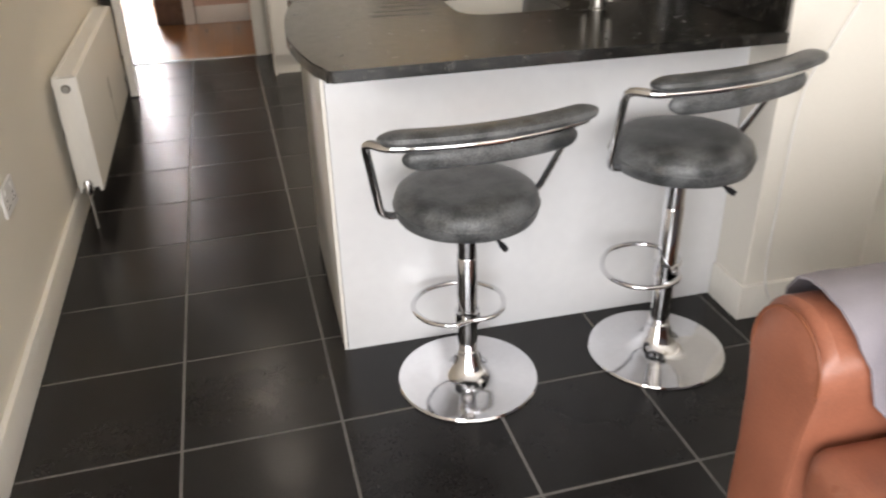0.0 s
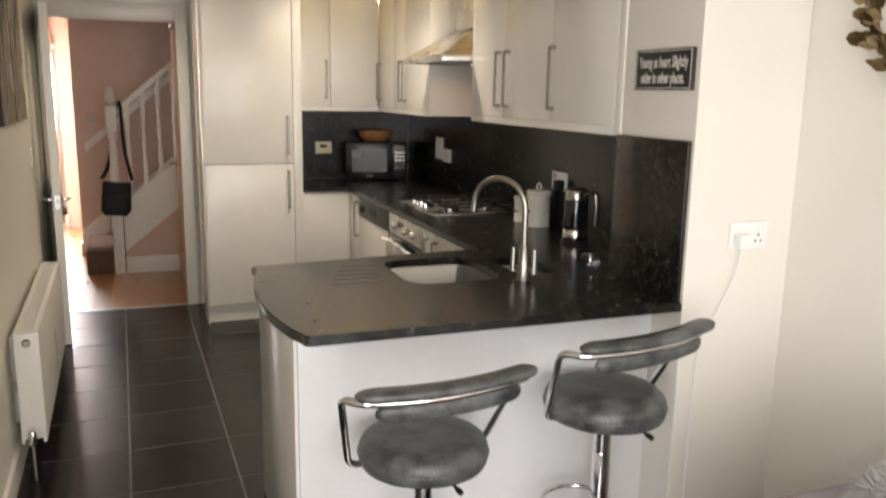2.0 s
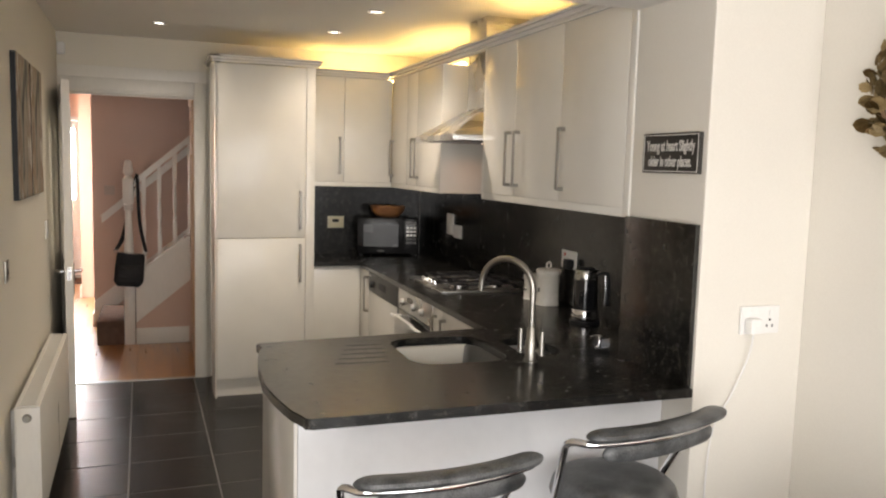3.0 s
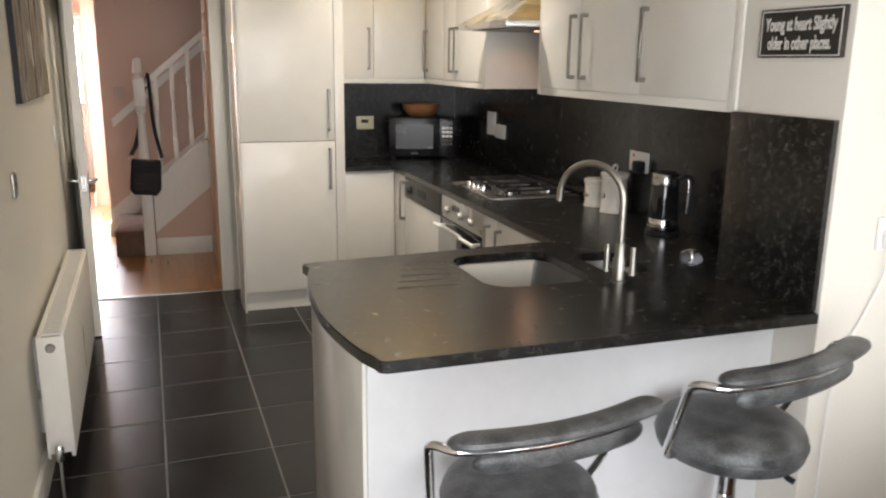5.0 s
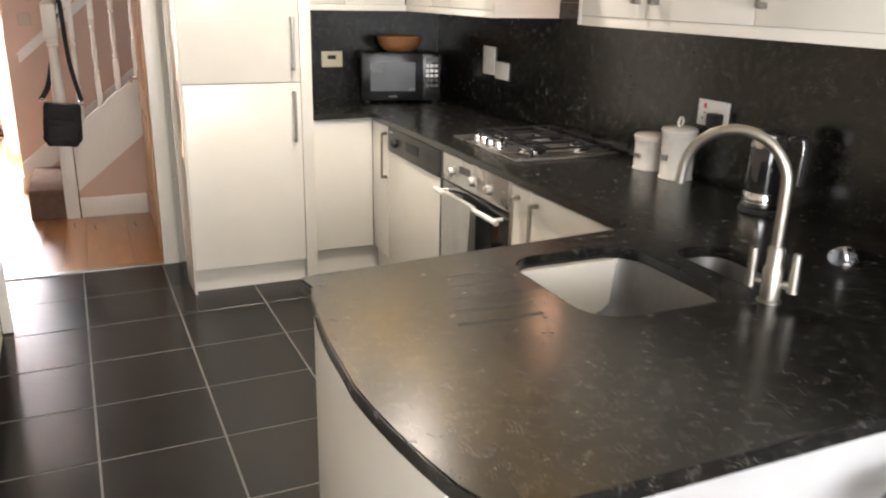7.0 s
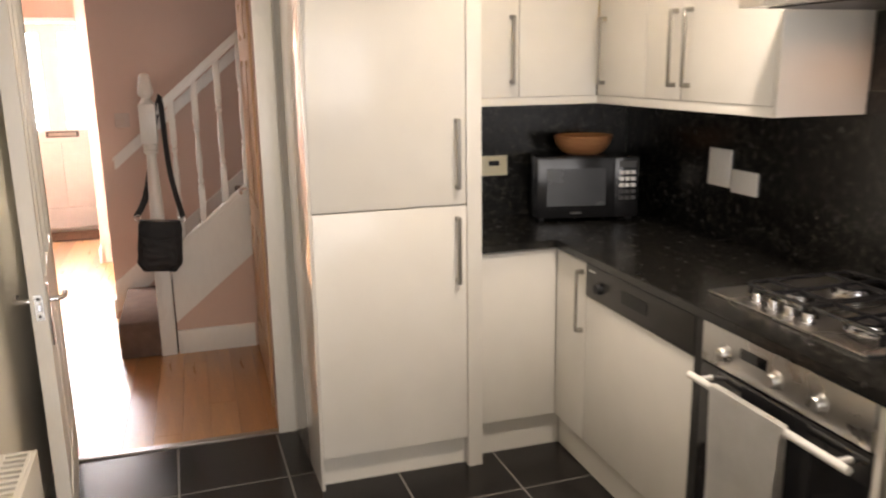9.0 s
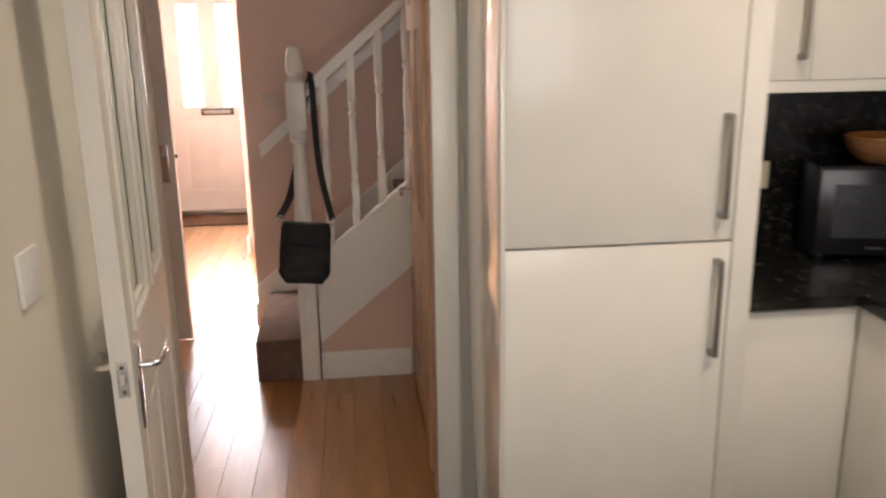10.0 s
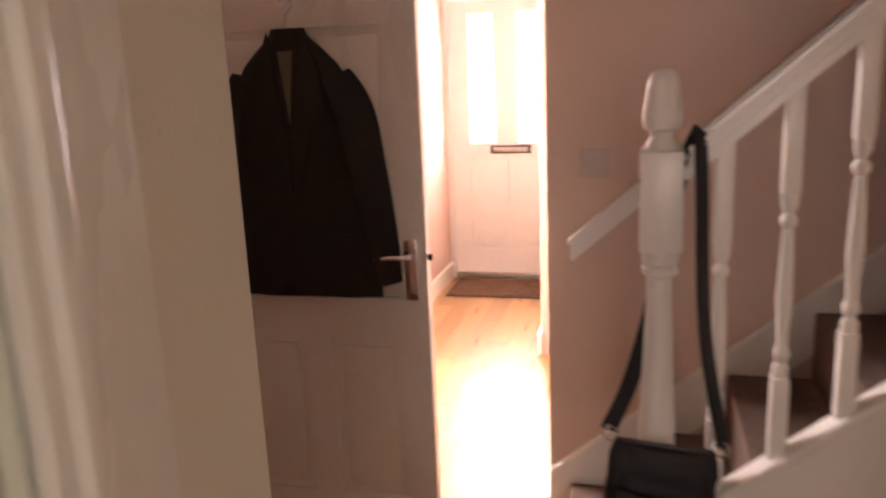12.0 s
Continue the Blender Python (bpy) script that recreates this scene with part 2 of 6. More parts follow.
def thing(name, label, category, at=(0, 0, 0), turn=0.0, group="", kind=""):
    ob = new(name)
    BASE[ob] = pose(*at, 0, 0, turn)
    ob.matrix_world = BASE[ob]
    ob.empty_display_size = 0.05
    return tagged(ob, label, category, group, kind)


def part(name, bm, mat, parent=None, label="", local=False, smooth=True):
    """Links a bmesh as one mesh object; its vertices are given in the world unless local."""
    mesh = bpy.data.meshes.new(name)
    bmesh.ops.recalc_face_normals(bm, faces=bm.faces)
    if parent is not None and not local:
        bm.transform(BASE[parent].inverted())
    bm.to_mesh(mesh)
    bm.free()
    if smooth:
        mesh.polygons.foreach_set("use_smooth", [True] * len(mesh.polygons))
        mesh.set_sharp_from_angle(angle=radians(38))
    mesh.materials.append(mat)
    ob = new(name, mesh)
    if parent is not None:
        ob.parent = parent
        BASE[ob] = BASE[parent]
    else:
        BASE[ob] = Matrix.Identity(4)
    return tagged(ob, label)


def box(bm, x0, x1, y0, y1, z0, z1, bevel=0.0, seg=2, m=None):
    made = bmesh.ops.create_cube(bm, size=1.0, matrix=Matrix.Translation(((x0 + x1) / 2, (y0 + y1) / 2, (z0 + z1) / 2)) @ Matrix.Diagonal((abs(x1 - x0), abs(y1 - y0), abs(z1 - z0), 1)))["verts"]
    if m is not None:
        bmesh.ops.transform(bm, matrix=m, verts=made)
    if bevel:
        edges = list({e for v in made for e in v.link_edges})
        bmesh.ops.bevel(bm, geom=edges, offset=bevel, segments=seg, affect="EDGES", profile=0.6)
    return bm


def boxes(*rows, bevel=0.0):
    bm = bmesh.new()
    for r in rows:
        box(bm, *r, bevel=bevel)
    return bm


def one(x0, x1, y0, y1, z0, z1, bevel=0.0, seg=2, m=None):
    return box(bmesh.new(), x0, x1, y0, y1, z0, z1, bevel, seg, m)


def lathe(bm, profile, m=None, n=28):
    """Turns (radius, height) pairs round the z axis."""
    m = m or Matrix.Identity(4)
    rings = []
    for r, z in profile:
        if r < 1e-5:
            rings.append([bm.verts.new(m @ Vector((0, 0, z)))])
        else:
            rings.append([bm.verts.new(m @ Vector((r * math.cos(a), r * math.sin(a), z))) for a in (2 * math.pi * i / n for i in range(n))])
    for a, b in zip(rings, rings[1:]):
        for i in range(n):
            j = (i + 1) % n
            quad = [a[i % len(a)], a[j % len(a)], b[j % len(b)], b[i % len(b)]]
            quad = [v for k, v in enumerate(quad) if v not in quad[:k]]
            if len(quad) > 2:
                bm.faces.new(quad)
    return bm


def smooth_path(points, steps=6, closed=False):
    """A rounded line through the points."""
    p = [Vector(q) for q in points]
    n, out = len(p), []
    for i in range(n if closed else n - 1):
        a = p[(i - 1) % n] if closed or i else p[0]
        b, c = p[i], p[(i + 1) % n]
        d = p[(i + 2) % n] if closed or i + 2 < n else p[-1]
        for k in range(steps):
            t = k / steps
            out.append(0.5 * (2 * b + (c - a) * t + (2 * a - 5 * b + 4 * c - d) * t * t + (3 * b - a - 3 * c + d) * t ** 3))
    if not closed:
        out.append(p[-1])
    return out


def bent(points, radius=0.03, steps=5):
    """A line through the points with its corners rounded to about that radius."""
    p = [Vector(q) for q in points]
    out = [p[0]]
    for a, b, c in zip(p, p[1:], p[2:]):
        u, w = (a - b), (c - b)
        r = min(radius, u.length * 0.48, w.length * 0.48)
        s, e = b + u.normalized() * r, b + w.normalized() * r
        out += [(1 - t) ** 2 * s + 2 * t * (1 - t) * b + t * t * e for t in (k / steps for k in range(steps + 1))]
    return out + [p[-1]]


def sweep(bm, path, r, n=10, closed=False, flat=1.0):
    """A round bar (flat under 1: a strap) along a path; r may be a list."""
    path = [Vector(q) for q in path]
    rings, up = [], None
    for i, p in enumerate(path):
        a = path[(i - 1) % len(path)] if closed or i else p
        b = path[(i + 1) % len(path)] if closed or i + 1 < len(path) else p
        d = (b - a).normalized()
        if up is None:
            up = d.orthogonal().normalized()
        up = (up - d * up.dot(d)).normalized()
        side = d.cross(up)
        q = r[i] if isinstance(r, (list, tuple)) else r
        rings.append([bm.verts.new(p + up * (q * math.cos(t)) + side * (q * flat * math.sin(t))) for t in (2 * math.pi * k / n for k in range(n))])
    pairs = list(zip(rings, rings[1:])) + ([(rings[-1], rings[0])] if closed else [])
    for a, b in pairs:
        for i in range(n):
            j = (i + 1) % n
            bm.faces.new((a[i], a[j], b[j], b[i]))
    if not closed:
        bm.faces.new(rings[0]), bm.faces.new(rings[-1])
    return bm


def slab(outline, holes, z0, z1, bevel=0.003):
    """A flat board with that outline, and holes through it."""
    bm, edges = bmesh.new(), []
    for loop in [outline] + holes:
        vs = [bm.verts.new((x, y, z1)) for x, y in loop]
        edges += [bm.edges.new((vs[i], vs[(i + 1) % len(vs)])) for i in range(len(vs))]
    top = [f for f in bmesh.ops.triangle_fill(bm, edges=edges, use_beauty=True)["geom"] if isinstance(f, bmesh.types.BMFace)]
    made = bmesh.ops.extrude_face_region(bm, geom=top)["geom"]
    bmesh.ops.translate(bm, vec=(0, 0, z0 - z1), verts=[v for v in made if isinstance(v, bmesh.types.BMVert)])
    bmesh.ops.recalc_face_normals(bm, faces=bm.faces)
    if bevel:
        rim = [e for e in bm.edges if len(e.link_faces) == 2 and e.calc_face_angle(0) > 1.2 and all(abs(v.co.z - z1) < 1e-6 for v in e.verts)]
        bmesh.ops.bevel(bm, geom=rim, offset=bevel, segments=2, affect="EDGES")
    return bm


def rounded_loop(x0, x1, y0, y1, r, n=7):
    out = []
    for cx, cy, a0 in ((x1 - r, y1 - r, 0), (x0 + r, y1 - r, 90), (x0 + r, y0 + r, 180), (x1 - r, y0 + r, 270)):
        out += [(cx + r * math.cos(radians(a0 + 90 * k / n)), cy + r * math.sin(radians(a0 + 90 * k / n))) for k in range(n + 1)]
    return out


def structure(name, bm, mat, label, category, smooth=False):
    return tagged(part(name, bm, mat, smooth=smooth), label, category, kind="structure")


# ---------------- large structure ----------------
XR, YB, XP, YP0, YP1, ZC, TH = 2.146, 6.17, 1.81, 2.273, 2.69, 2.42, 0.16   # kitchen's side wall, back wall, pier, ceiling
XL2, XF = -0.33, 2.235                                             # left wall at y = 2, front room's side wall
SKEW = math.atan(0.027)                                            # the left wall and the tiles stand a little askew


def left_x(y):
    return XL2 - 0.027 * (y - 2.0)


def skewed(x0, x1, y0, y1, z0, z1, bevel=0.0, bm=None):
    """A box against the left wall: x is counted from the wall's face."""
    m = Matrix.Translation((left_x(0), 0, 0)) @ Matrix.Rotation(SKEW, 4, "Z")
    return box(bm or bmesh.new(), x0, x1, y0, y1, z0, z1, bevel, 2, m)


structure("wall_left", skewed(-0.15, 0, 0.3, YB, -0.05, 2.7, 0, skewed(-0.15, 0, -1.6, 0.299, 2.2, 2.7, 0, skewed(-0.15, 0, -2.35, -1.601, -0.05, 2.7))), CREAM, "cream painted plaster wall beside the radiator", "wall")
structure("wall_right", boxes((XR, XR + 0.15, YP1, YB + TH, -0.05, 2.7)), CREAM, "cream kitchen wall behind the cabinets", "wall")
structure("wall_pier", one(XP, XF, YP0, YP1, -0.05, 2.7, 0.004), WHITE_WALL, "white painted wall pier at the end of the worktop", "wall")
structure("wall_front_right", boxes((XF, XF + 0.15, -2.35, YP1, -0.05, 2.7)), WHITE_WALL, "white painted wall beside the sofa", "wall")
structure("wall_behind", boxes((-0.5, -0.05, -2.35, -2.2, -0.05, 2.7), (2.05, 2.4, -2.35, -2.2, -0.05, 2.7), (-0.05, 2.05, -2.35, -2.2, 2.25, 2.7), (-0.05, 2.05, -2.35, -2.2, -0.05, 0.22)), WHITE_WALL, "white painted wall with a wide window opening", "wall")
DX0, DX1, DZ = -0.425, 0.466, 2.06   # kitchen doorway
structure("wall_back", boxes((-0.6, DX0, YB, YB + TH, -0.05, 2.7), (DX1, XR + 0.15, YB, YB + TH, -0.05, 2.7), (DX0, DX1, YB, YB + TH, DZ, 2.7)), CREAM, "cream kitchen end wall with the doorway to the hall", "wall")
structure("ceiling_kitchen", boxes((-0.7, XR + 0.15, YP1, YB + 0.02, ZC, ZC + 0.2)), CEILING, "white painted kitchen ceiling", "ceiling")
structure("ceiling_front_room", boxes((-0.6, XF + 0.15, -2.35, YP0, ZC, ZC + 0.2)), CEILING, "white painted ceiling", "ceiling")
structure("ceiling_beam", one(-0.5, XP, YP0, YP1, 2.165, 2.6, 0.004), CEILING, "white boxed beam across the kitchen opening", "beam")
floor = structure("floor", boxes((-0.7, 2.4, -2.4, YB + 0.005, -0.12, -0.0015)), GROUT, "pale grey grout bed between dark floor tiles", "floor")
hall_floor = structure("floor_hall", boxes((-1.75, 0.7, YB + 0.005, 11.75, -0.12, -0.012)), OAK, "golden oak laminate hall floor", "floor")
structure("threshold", one(DX0, DX1, YB - 0.01, YB + 0.03, -0.01, 0.005, 0.002), NICKEL, "thin metal threshold strip in the doorway", "threshold", True)

# hall
HX0, HX1, YS, YW, XC = -1.53, 0.45, 7.36, 8.2, -0.386  # left wall, right wall, stair's near side, stair wall, its corner
structure("wall_hall_near", boxes((-1.7, -0.601, YB + 0.05, YB + TH, -0.05, 2.7)), HALL_PAINT, "pinkish beige hall wall beside the doorway", "wall")
structure("wall_hall_left", boxes((HX0 - 0.15, HX0, YB + TH, 8.6, -0.05, 2.7), (HX0 - 0.15, HX0, 9.5, 11.5, -0.05, 2.7), (HX0 - 0.15, HX0, 8.6, 9.5, 2.05, 2.7)), HALL_PAINT, "pinkish beige hall wall", "wall")
structure("wall_side_room", boxes((-2.5, -2.4, 8.2, 10.0, -0.05, 2.7), (-2.4, HX0 - 0.15, 8.2, 8.3, -0.05, 2.7), (-2.4, HX0 - 0.15, 9.8, 9.9, -0.05, 2.7)), WHITE_WALL, "plain wall beyond the side door", "wall")
structure("wall_hall_right", boxes((HX1, HX1 + 0.15, YB + TH, YS + 0.001, 2.05, 4.6), (HX1, HX1 + 0.15, YB + TH, 6.47, -0.05, 2.05), (HX1, HX1 + 0.15, 7.29, YS, -0.05, 2.05), (HX1 + 0.1, HX1 + 0.15, 6.47, 7.29, -0.05, 2.05)), HALL_PAINT, "beige hall wall with a cupboard door", "wall")
structure("wall_passage", boxes((XC, XC + 0.15, YW + 0.15, 9.9, -0.05, 2.7), (-0.64, XC + 0.15, 9.9, 10.0, -0.05, 2.7), (-0.64, -0.5, 10.0, 11.5, -0.05, 2.7)), HALL_PAINT, "pinkish beige wall of the front passage", "wall")
structure("wall_stair", boxes((XC, 3.2, YW, YW + 0.15, -0.05, 4.9)), HALL_PAINT, "pinkish beige wall behind the staircase", "wall")
structure("wall_stair_head", boxes((3.05, 3.2, YS - 0.1, YW, -0.05, 4.9), (HX1, 3.05, YS - 0.1, YS - 0.001, 2.7, 4.9), (XC - 0.1, XC, YS, YW + 0.15, 2.62, 4.9), (XC, HX1, YS - 0.1, YS, 2.62, 4.9)), HALL_PAINT, "beige wall round the stairwell", "wall")
structure("wall_street", boxes((HX0 - 0.15, -1.51, 11.5, 11.65, -0.05, 2.7), (-0.67, -0.5, 11.5, 11.65, -0.05, 2.7), (-1.51, -0.67, 11.5, 11.65, 2.06, 2.7)), HALL_PAINT, "beige wall round the front door", "wall")
structure("ceiling_hall", boxes((-1.7, XC, YB + 0.02, 11.65, ZC, ZC + 0.2), (XC, 0.6, YB + 0.02, YS - 0.1, ZC, ZC + 0.2), (-0.5, XC + 0.2, YW + 0.15, 10.0, ZC, ZC + 0.2)), CEILING, "white painted hall ceiling", "ceiling")
structure("ceiling_stairwell", boxes((XC - 0.1, 3.2, YS - 0.1, YW + 0.15, 4.9, 5.0)), CEILING, "white painted ceiling over the stairs", "ceiling")
structure("backdrop", one(-2.2, 0.2, 12.4, 12.42, -0.3, 3.2), DAY, "bright daylight beyond the front door", "backdrop")
structure("ground", boxes((-60, 60, 11.75, 80, -0.2, -0.1), (-60, 60, -80, -2.4, -0.2, -0.1)), GROUT, "plain paved ground outside the house", "ground")

# skirting and door lining
structure("baseboard_left", skewed(0, 0.018, 0.3, 5.98, 0.0, 0.12, 0.004), TRIM, "white painted skirting board along the cream wall", "skirting", True)
structure("baseboard_pier", boxes((XP - 0.016, XP, YP0 - 0.016, 2.428, 0, 0.12), (XP, XF, YP0 - 0.016, YP0, 0, 0.12), (XF - 0.016, XF, -2.2, YP0 - 0.016, 0, 0.12), bevel=0.003), TRIM, "white painted skirting board round the pier", "skirting", True)
structure("baseboard_hall", boxes((HX0, HX0 + 0.018, YB + 0.22, 8.5, 0, 0.13), (HX0, HX0 + 0.018, 9.6, 11.5, 0, 0.13), (-0.658, -0.64, 9.88, 11.5, 0, 0.13), (XC - 0.018, XC, YW, 9.88, 0, 0.13), bevel=0.003), TRIM, "white painted hall skirting board", "skirting", True)
frame_1 = thing("door_frame", "white painted door lining and architrave of the kitchen doorway", "door frame", (0, YB, 0), kind="structure")
part("lining", boxes((DX0, DX0 + 0.014, YB - 0.002, YB + 0.022, 0, DZ), (DX1 - 0.03, DX1, YB - 0.002, YB + 0.022, 0, DZ), (DX0 + 0.014, DX1 - 0.03, YB - 0.002, YB + 0.07, DZ - 0.03, DZ), bevel=0.003), TRIM, frame_1)
part("stop_bead", boxes((DX0 + 0.014, DX1 - 0.03, YB + 0.045, YB + 0.07, DZ - 0.042, DZ - 0.03), bevel=0.002), TRIM, frame_1)
part("architrave", one(DX1 - 0.032, DX1 + 0.046, YB - 0.02, YB - 0.001, 0, DZ + 0.07, 0.005), TRIM, frame_1)
part("architrave", one(DX0 - 0.012, DX0 + 0.006, YB - 0.008, YB - 0.001, 0, DZ + 0.07, 0.001), TRIM, frame_1)
part("architrave", one(DX0 + 0.007, DX1 - 0.033, YB - 0.02, YB - 0.001, DZ - 0.015, DZ + 0.07, 0.005), TRIM, frame_1)
part("head_board", one(DX0 - 0.01, DX1 + 0.06, YB - 0.012, YB - 0.001, DZ + 0.071, DZ + 0.15, 0.003), TRIM, frame_1)
part("reveal", boxes((DX0, DX0 + 0.012, YB + 0.0225, YB + TH, 0, DZ)), CREAM, frame_1, "cream plastered reveal")
part("reveal", boxes((DX1 - 0.028, DX1, YB + 0.0225, YB + TH, 0, DZ), (DX0 + 0.012, DX1 - 0.028, YB + 0.0705, YB + TH, DZ - 0.012, DZ)), HALL_PAINT, frame_1, "beige plastered reveal")

# ---------------- peninsula and worktop ----------------
left_curve = [(0.585, 2.275), (0.566, 2.285), (0.562, 2.31)] + [(0.498 + 0.062 * ((y - 2.75) / 0.46) ** 2 + (0.006 if y > 2.75 else 0), y) for y in (2.36, 2.44, 2.52, 2.6, 2.68, 2.76, 2.84, 2.92, 3.0, 3.08, 3.15)] + [(0.54, 3.205), (0.552, 3.22)]
outline = [(XP - 0.002, YP0), *left_curve, (1.517, 3.302), (1.517, 5.618), (1.199, 5.618), (1.199, YB - 0.002), (XR - 0.002, YB - 0.002), (XR - 0.002, YP1 + 0.002), (XP - 0.002, YP1 + 0.002)]
SINK_A, SINK_B = (1.035, 1.405, 2.757, 3.168), (1.475, 1.635, 2.80, 3.085)
worktop = thing("worktop", "polished black granite worktop with a curved peninsula end", "worktop", (1.2, 2.8, 0.88))
part("top", slab(outline, [rounded_loop(*SINK_A, 0.095), rounded_loop(*SINK_B, 0.06)], 0.88, 0.91, 0.003), GRANITE, worktop)
for k in range(5):
    y = 2.835 + 0.066 * k
    part("drainer_groove", one(0.765 + 0.024 * k, 0.955 + 0.011 * k, y - 0.007, y + 0.007, 0.9098, 0.9103, 0.0, m=Matrix.Translation((0.97, y, 0)) @ Matrix.Rotation(radians(-2), 4, "Z") @ Matrix.Translation((-0.97, -y, 0))), GROOVE, worktop)


peninsula = thing("peninsula_cabinet", "gloss white panelled back of the kitchen peninsula", "cabinet", (1.2, 2.8, 0))
part("back_panel", one(0.572, XP - 0.001, 2.432, 2.452, 0.0, 0.879, 0.002), PANEL, peninsula)
part("end_panel", one(0.56, 0.571, 2.434, 3.17, 0.0, 0.879, 0.002), GLOSS, peninsula)
part("front_board", one(0.5725, 1.53, 3.15, 3.168, 0.0, 0.879), CARCASS, peninsula)
for name, (a, b, c, d), r, deep in (("sink", SINK_A, 0.095, 0.17), ("half_bowl_sink", SINK_B, 0.06, 0.12)):
    sink = thing(name, "brushed stainless steel undermounted " + name.replace("_", " "), "sink", ((a + b) / 2, (c + d) / 2, 0.879 - deep))
    bm, rings = bmesh.new(), []
    for grow, z in ((0.012, 0.8785), (0.001, 0.8785), (-0.002, 0.87), (-0.008, 0.879 - deep + 0.05), (-0.022, 0.879 - deep + 0.015), (-0.05, 0.879 - deep)):
        rings.append([bm.verts.new((x, y, z)) for x, y in rounded_loop(a - grow, b + grow, c - grow, d + grow, max(0.012, r + grow))])
    for p, q in zip(rings, rings[1:]):
        for i in range(len(p)):
            bm.faces.new((p[i], p[(i + 1) % len(p)], q[(i + 1) % len(q)], q[i]))
    bm.faces.new(rings[-1])
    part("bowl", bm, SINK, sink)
    part("waste", lathe(bmesh.new(), [(0.0, 0.003), (0.018, 0.003), (0.03, 0.006), (0.042, 0.004), (0.043, 0.0005)], Matrix.Translation(((a + b) / 2, (c + d) / 2, 0.879 - deep))), CHROME, sink, "chrome waste")

splash = thing("splashback", "polished black granite splashback above the worktop", "splashback", (XR, 4.4, 0.91))
part("side_panel", one(XR - 0.012, XR - 0.001, YP1 + 0.02, YB - 0.014, 0.911, 1.5), GRANITE, splash)
part("hob_panel", one(XR - 0.012, XR - 0.001, 4.1, 4.755, 1.501, 1.733), GRANITE, splash)
part("end_panel", one(1.199, XR - 0.013, YB - 0.012, YB - 0.001, 0.911, 1.5), GRANITE, splash)
part("pier_panel", one(XP - 0.018, XP - 0.001, YP0 + 0.012, YP1 + 0.002, 0.911, 1.435, 0.002), GRANITE, splash)
part("pier_side_panel", one(XP, XR - 0.013, YP1 + 0.003, YP1 + 0.015, 0.911, 1.43), GRANITE, splash)


# ---------------- cabinets ----------------
def bar_handle(parent, a, b, out):
    """A square-ended bar handle from a to b, standing off along out; a and b lie on the door's face."""
    a, b, out = Vector(a), Vector(b), Vector(out)
    bm = bmesh.new()
    along = (b - a).normalized()
    side = along.cross(out).normalized()
    turn = Matrix((side, out.normalized(), along)).transposed().to_4x4()
    size = (b - a).length
    box(bm, -0.007, 0.007, 0.024, 0.034, -0.006, size + 0.006, 0.002, 1, Matrix.Translation(a) @ turn)
    for s in (0.0, size):
        box(bm, -0.008, 0.008, 0.0, 0.0245, s - 0.008, s + 0.008, 0.0015, 1, Matrix.Translation(a) @ turn)
    return part("handle", bm, NICKEL, parent, "brushed nickel bar handle")


tall = thing("fridge_cabinet", "tall gloss ivory cabinet with two doors housing a fridge", "cabinet", (0.87, 5.9, 0))
part("side_panel", one(0.54, 0.552, 5.592, YB - 0.021, 0, 2.225, 0.001, m=Matrix.Translation((0.54, 5.592, 0)) @ Matrix.Rotation(radians(2.2), 4, "Z") @ Matrix.Translation((-0.54, -5.592, 0))), GLOSS_SIDE, tall, "mirror-polished ivory side panel")
part("side_panel", one(1.138, 1.196, 5.594, YB - 0.002, 0, 2.225, 0.001), GLOSS, tall)
part("carcass", boxes((0.5535, 1.1365, 5.625, YB - 0.021, 0.12, 2.22)), CARCASS, tall)
part("plinth", one(0.5535, 1.1365, 5.64, 5.656, 0.0, 0.119), GLOSS, tall)
for z0, z1, h0, h1 in ((0.128, 1.078, 0.785, 1.03), (1.084, 2.22, 1.15, 1.395)):
    d = part("door", one(0.5535, 1.1355, 5.6, 5.622, z0, z1, 0.0025), GLOSS, tall)
    bar_handle(d, (1.1, 5.6, h0), (1.1, 5.6, h1), (0, -1, 0))

ZW0, ZW1 = 1.462, 2.205
XW, YWU = 1.805, 5.85


def wall_unit(label, x0, x1, y0, y1, doors, back):
    """A wall cabinet; doors are (from, to, handle) along the wall. back: it stands on the end wall."""
    u = thing("wall_cabinet", label, "cabinet", ((x0 + x1) / 2, (y0 + y1) / 2, 1.43), group="wall cabinets")
    if back:
        part("carcass", one(x0, x1, y0 + 0.022, y1, 1.465, 2.205), CARCASS, u)
    else:
        part("carcass", one(x0 + 0.022, x1, y0, y1, 1.465, 2.205), CARCASS, u)
    for a, b, h in doors:
        if back:
            d = part("door", one(a + 0.0015, b - 0.0015, y0, y0 + 0.02, ZW0, ZW1, 0.0025), GLOSS, u)
        else:
            d = part("door", one(x0, x0 + 0.02, a + 0.0015, b - 0.0015, ZW0, ZW1, 0.0025), GLOSS, u)
        if h:
            if back:
                bar_handle(d, (h, y0, 1.525), (h, y0, 1.775), (0, -1, 0))
            else:
                bar_handle(d, (x0, h, 1.515), (x0, h, 1.765), (-1, 0, 0))
    return u


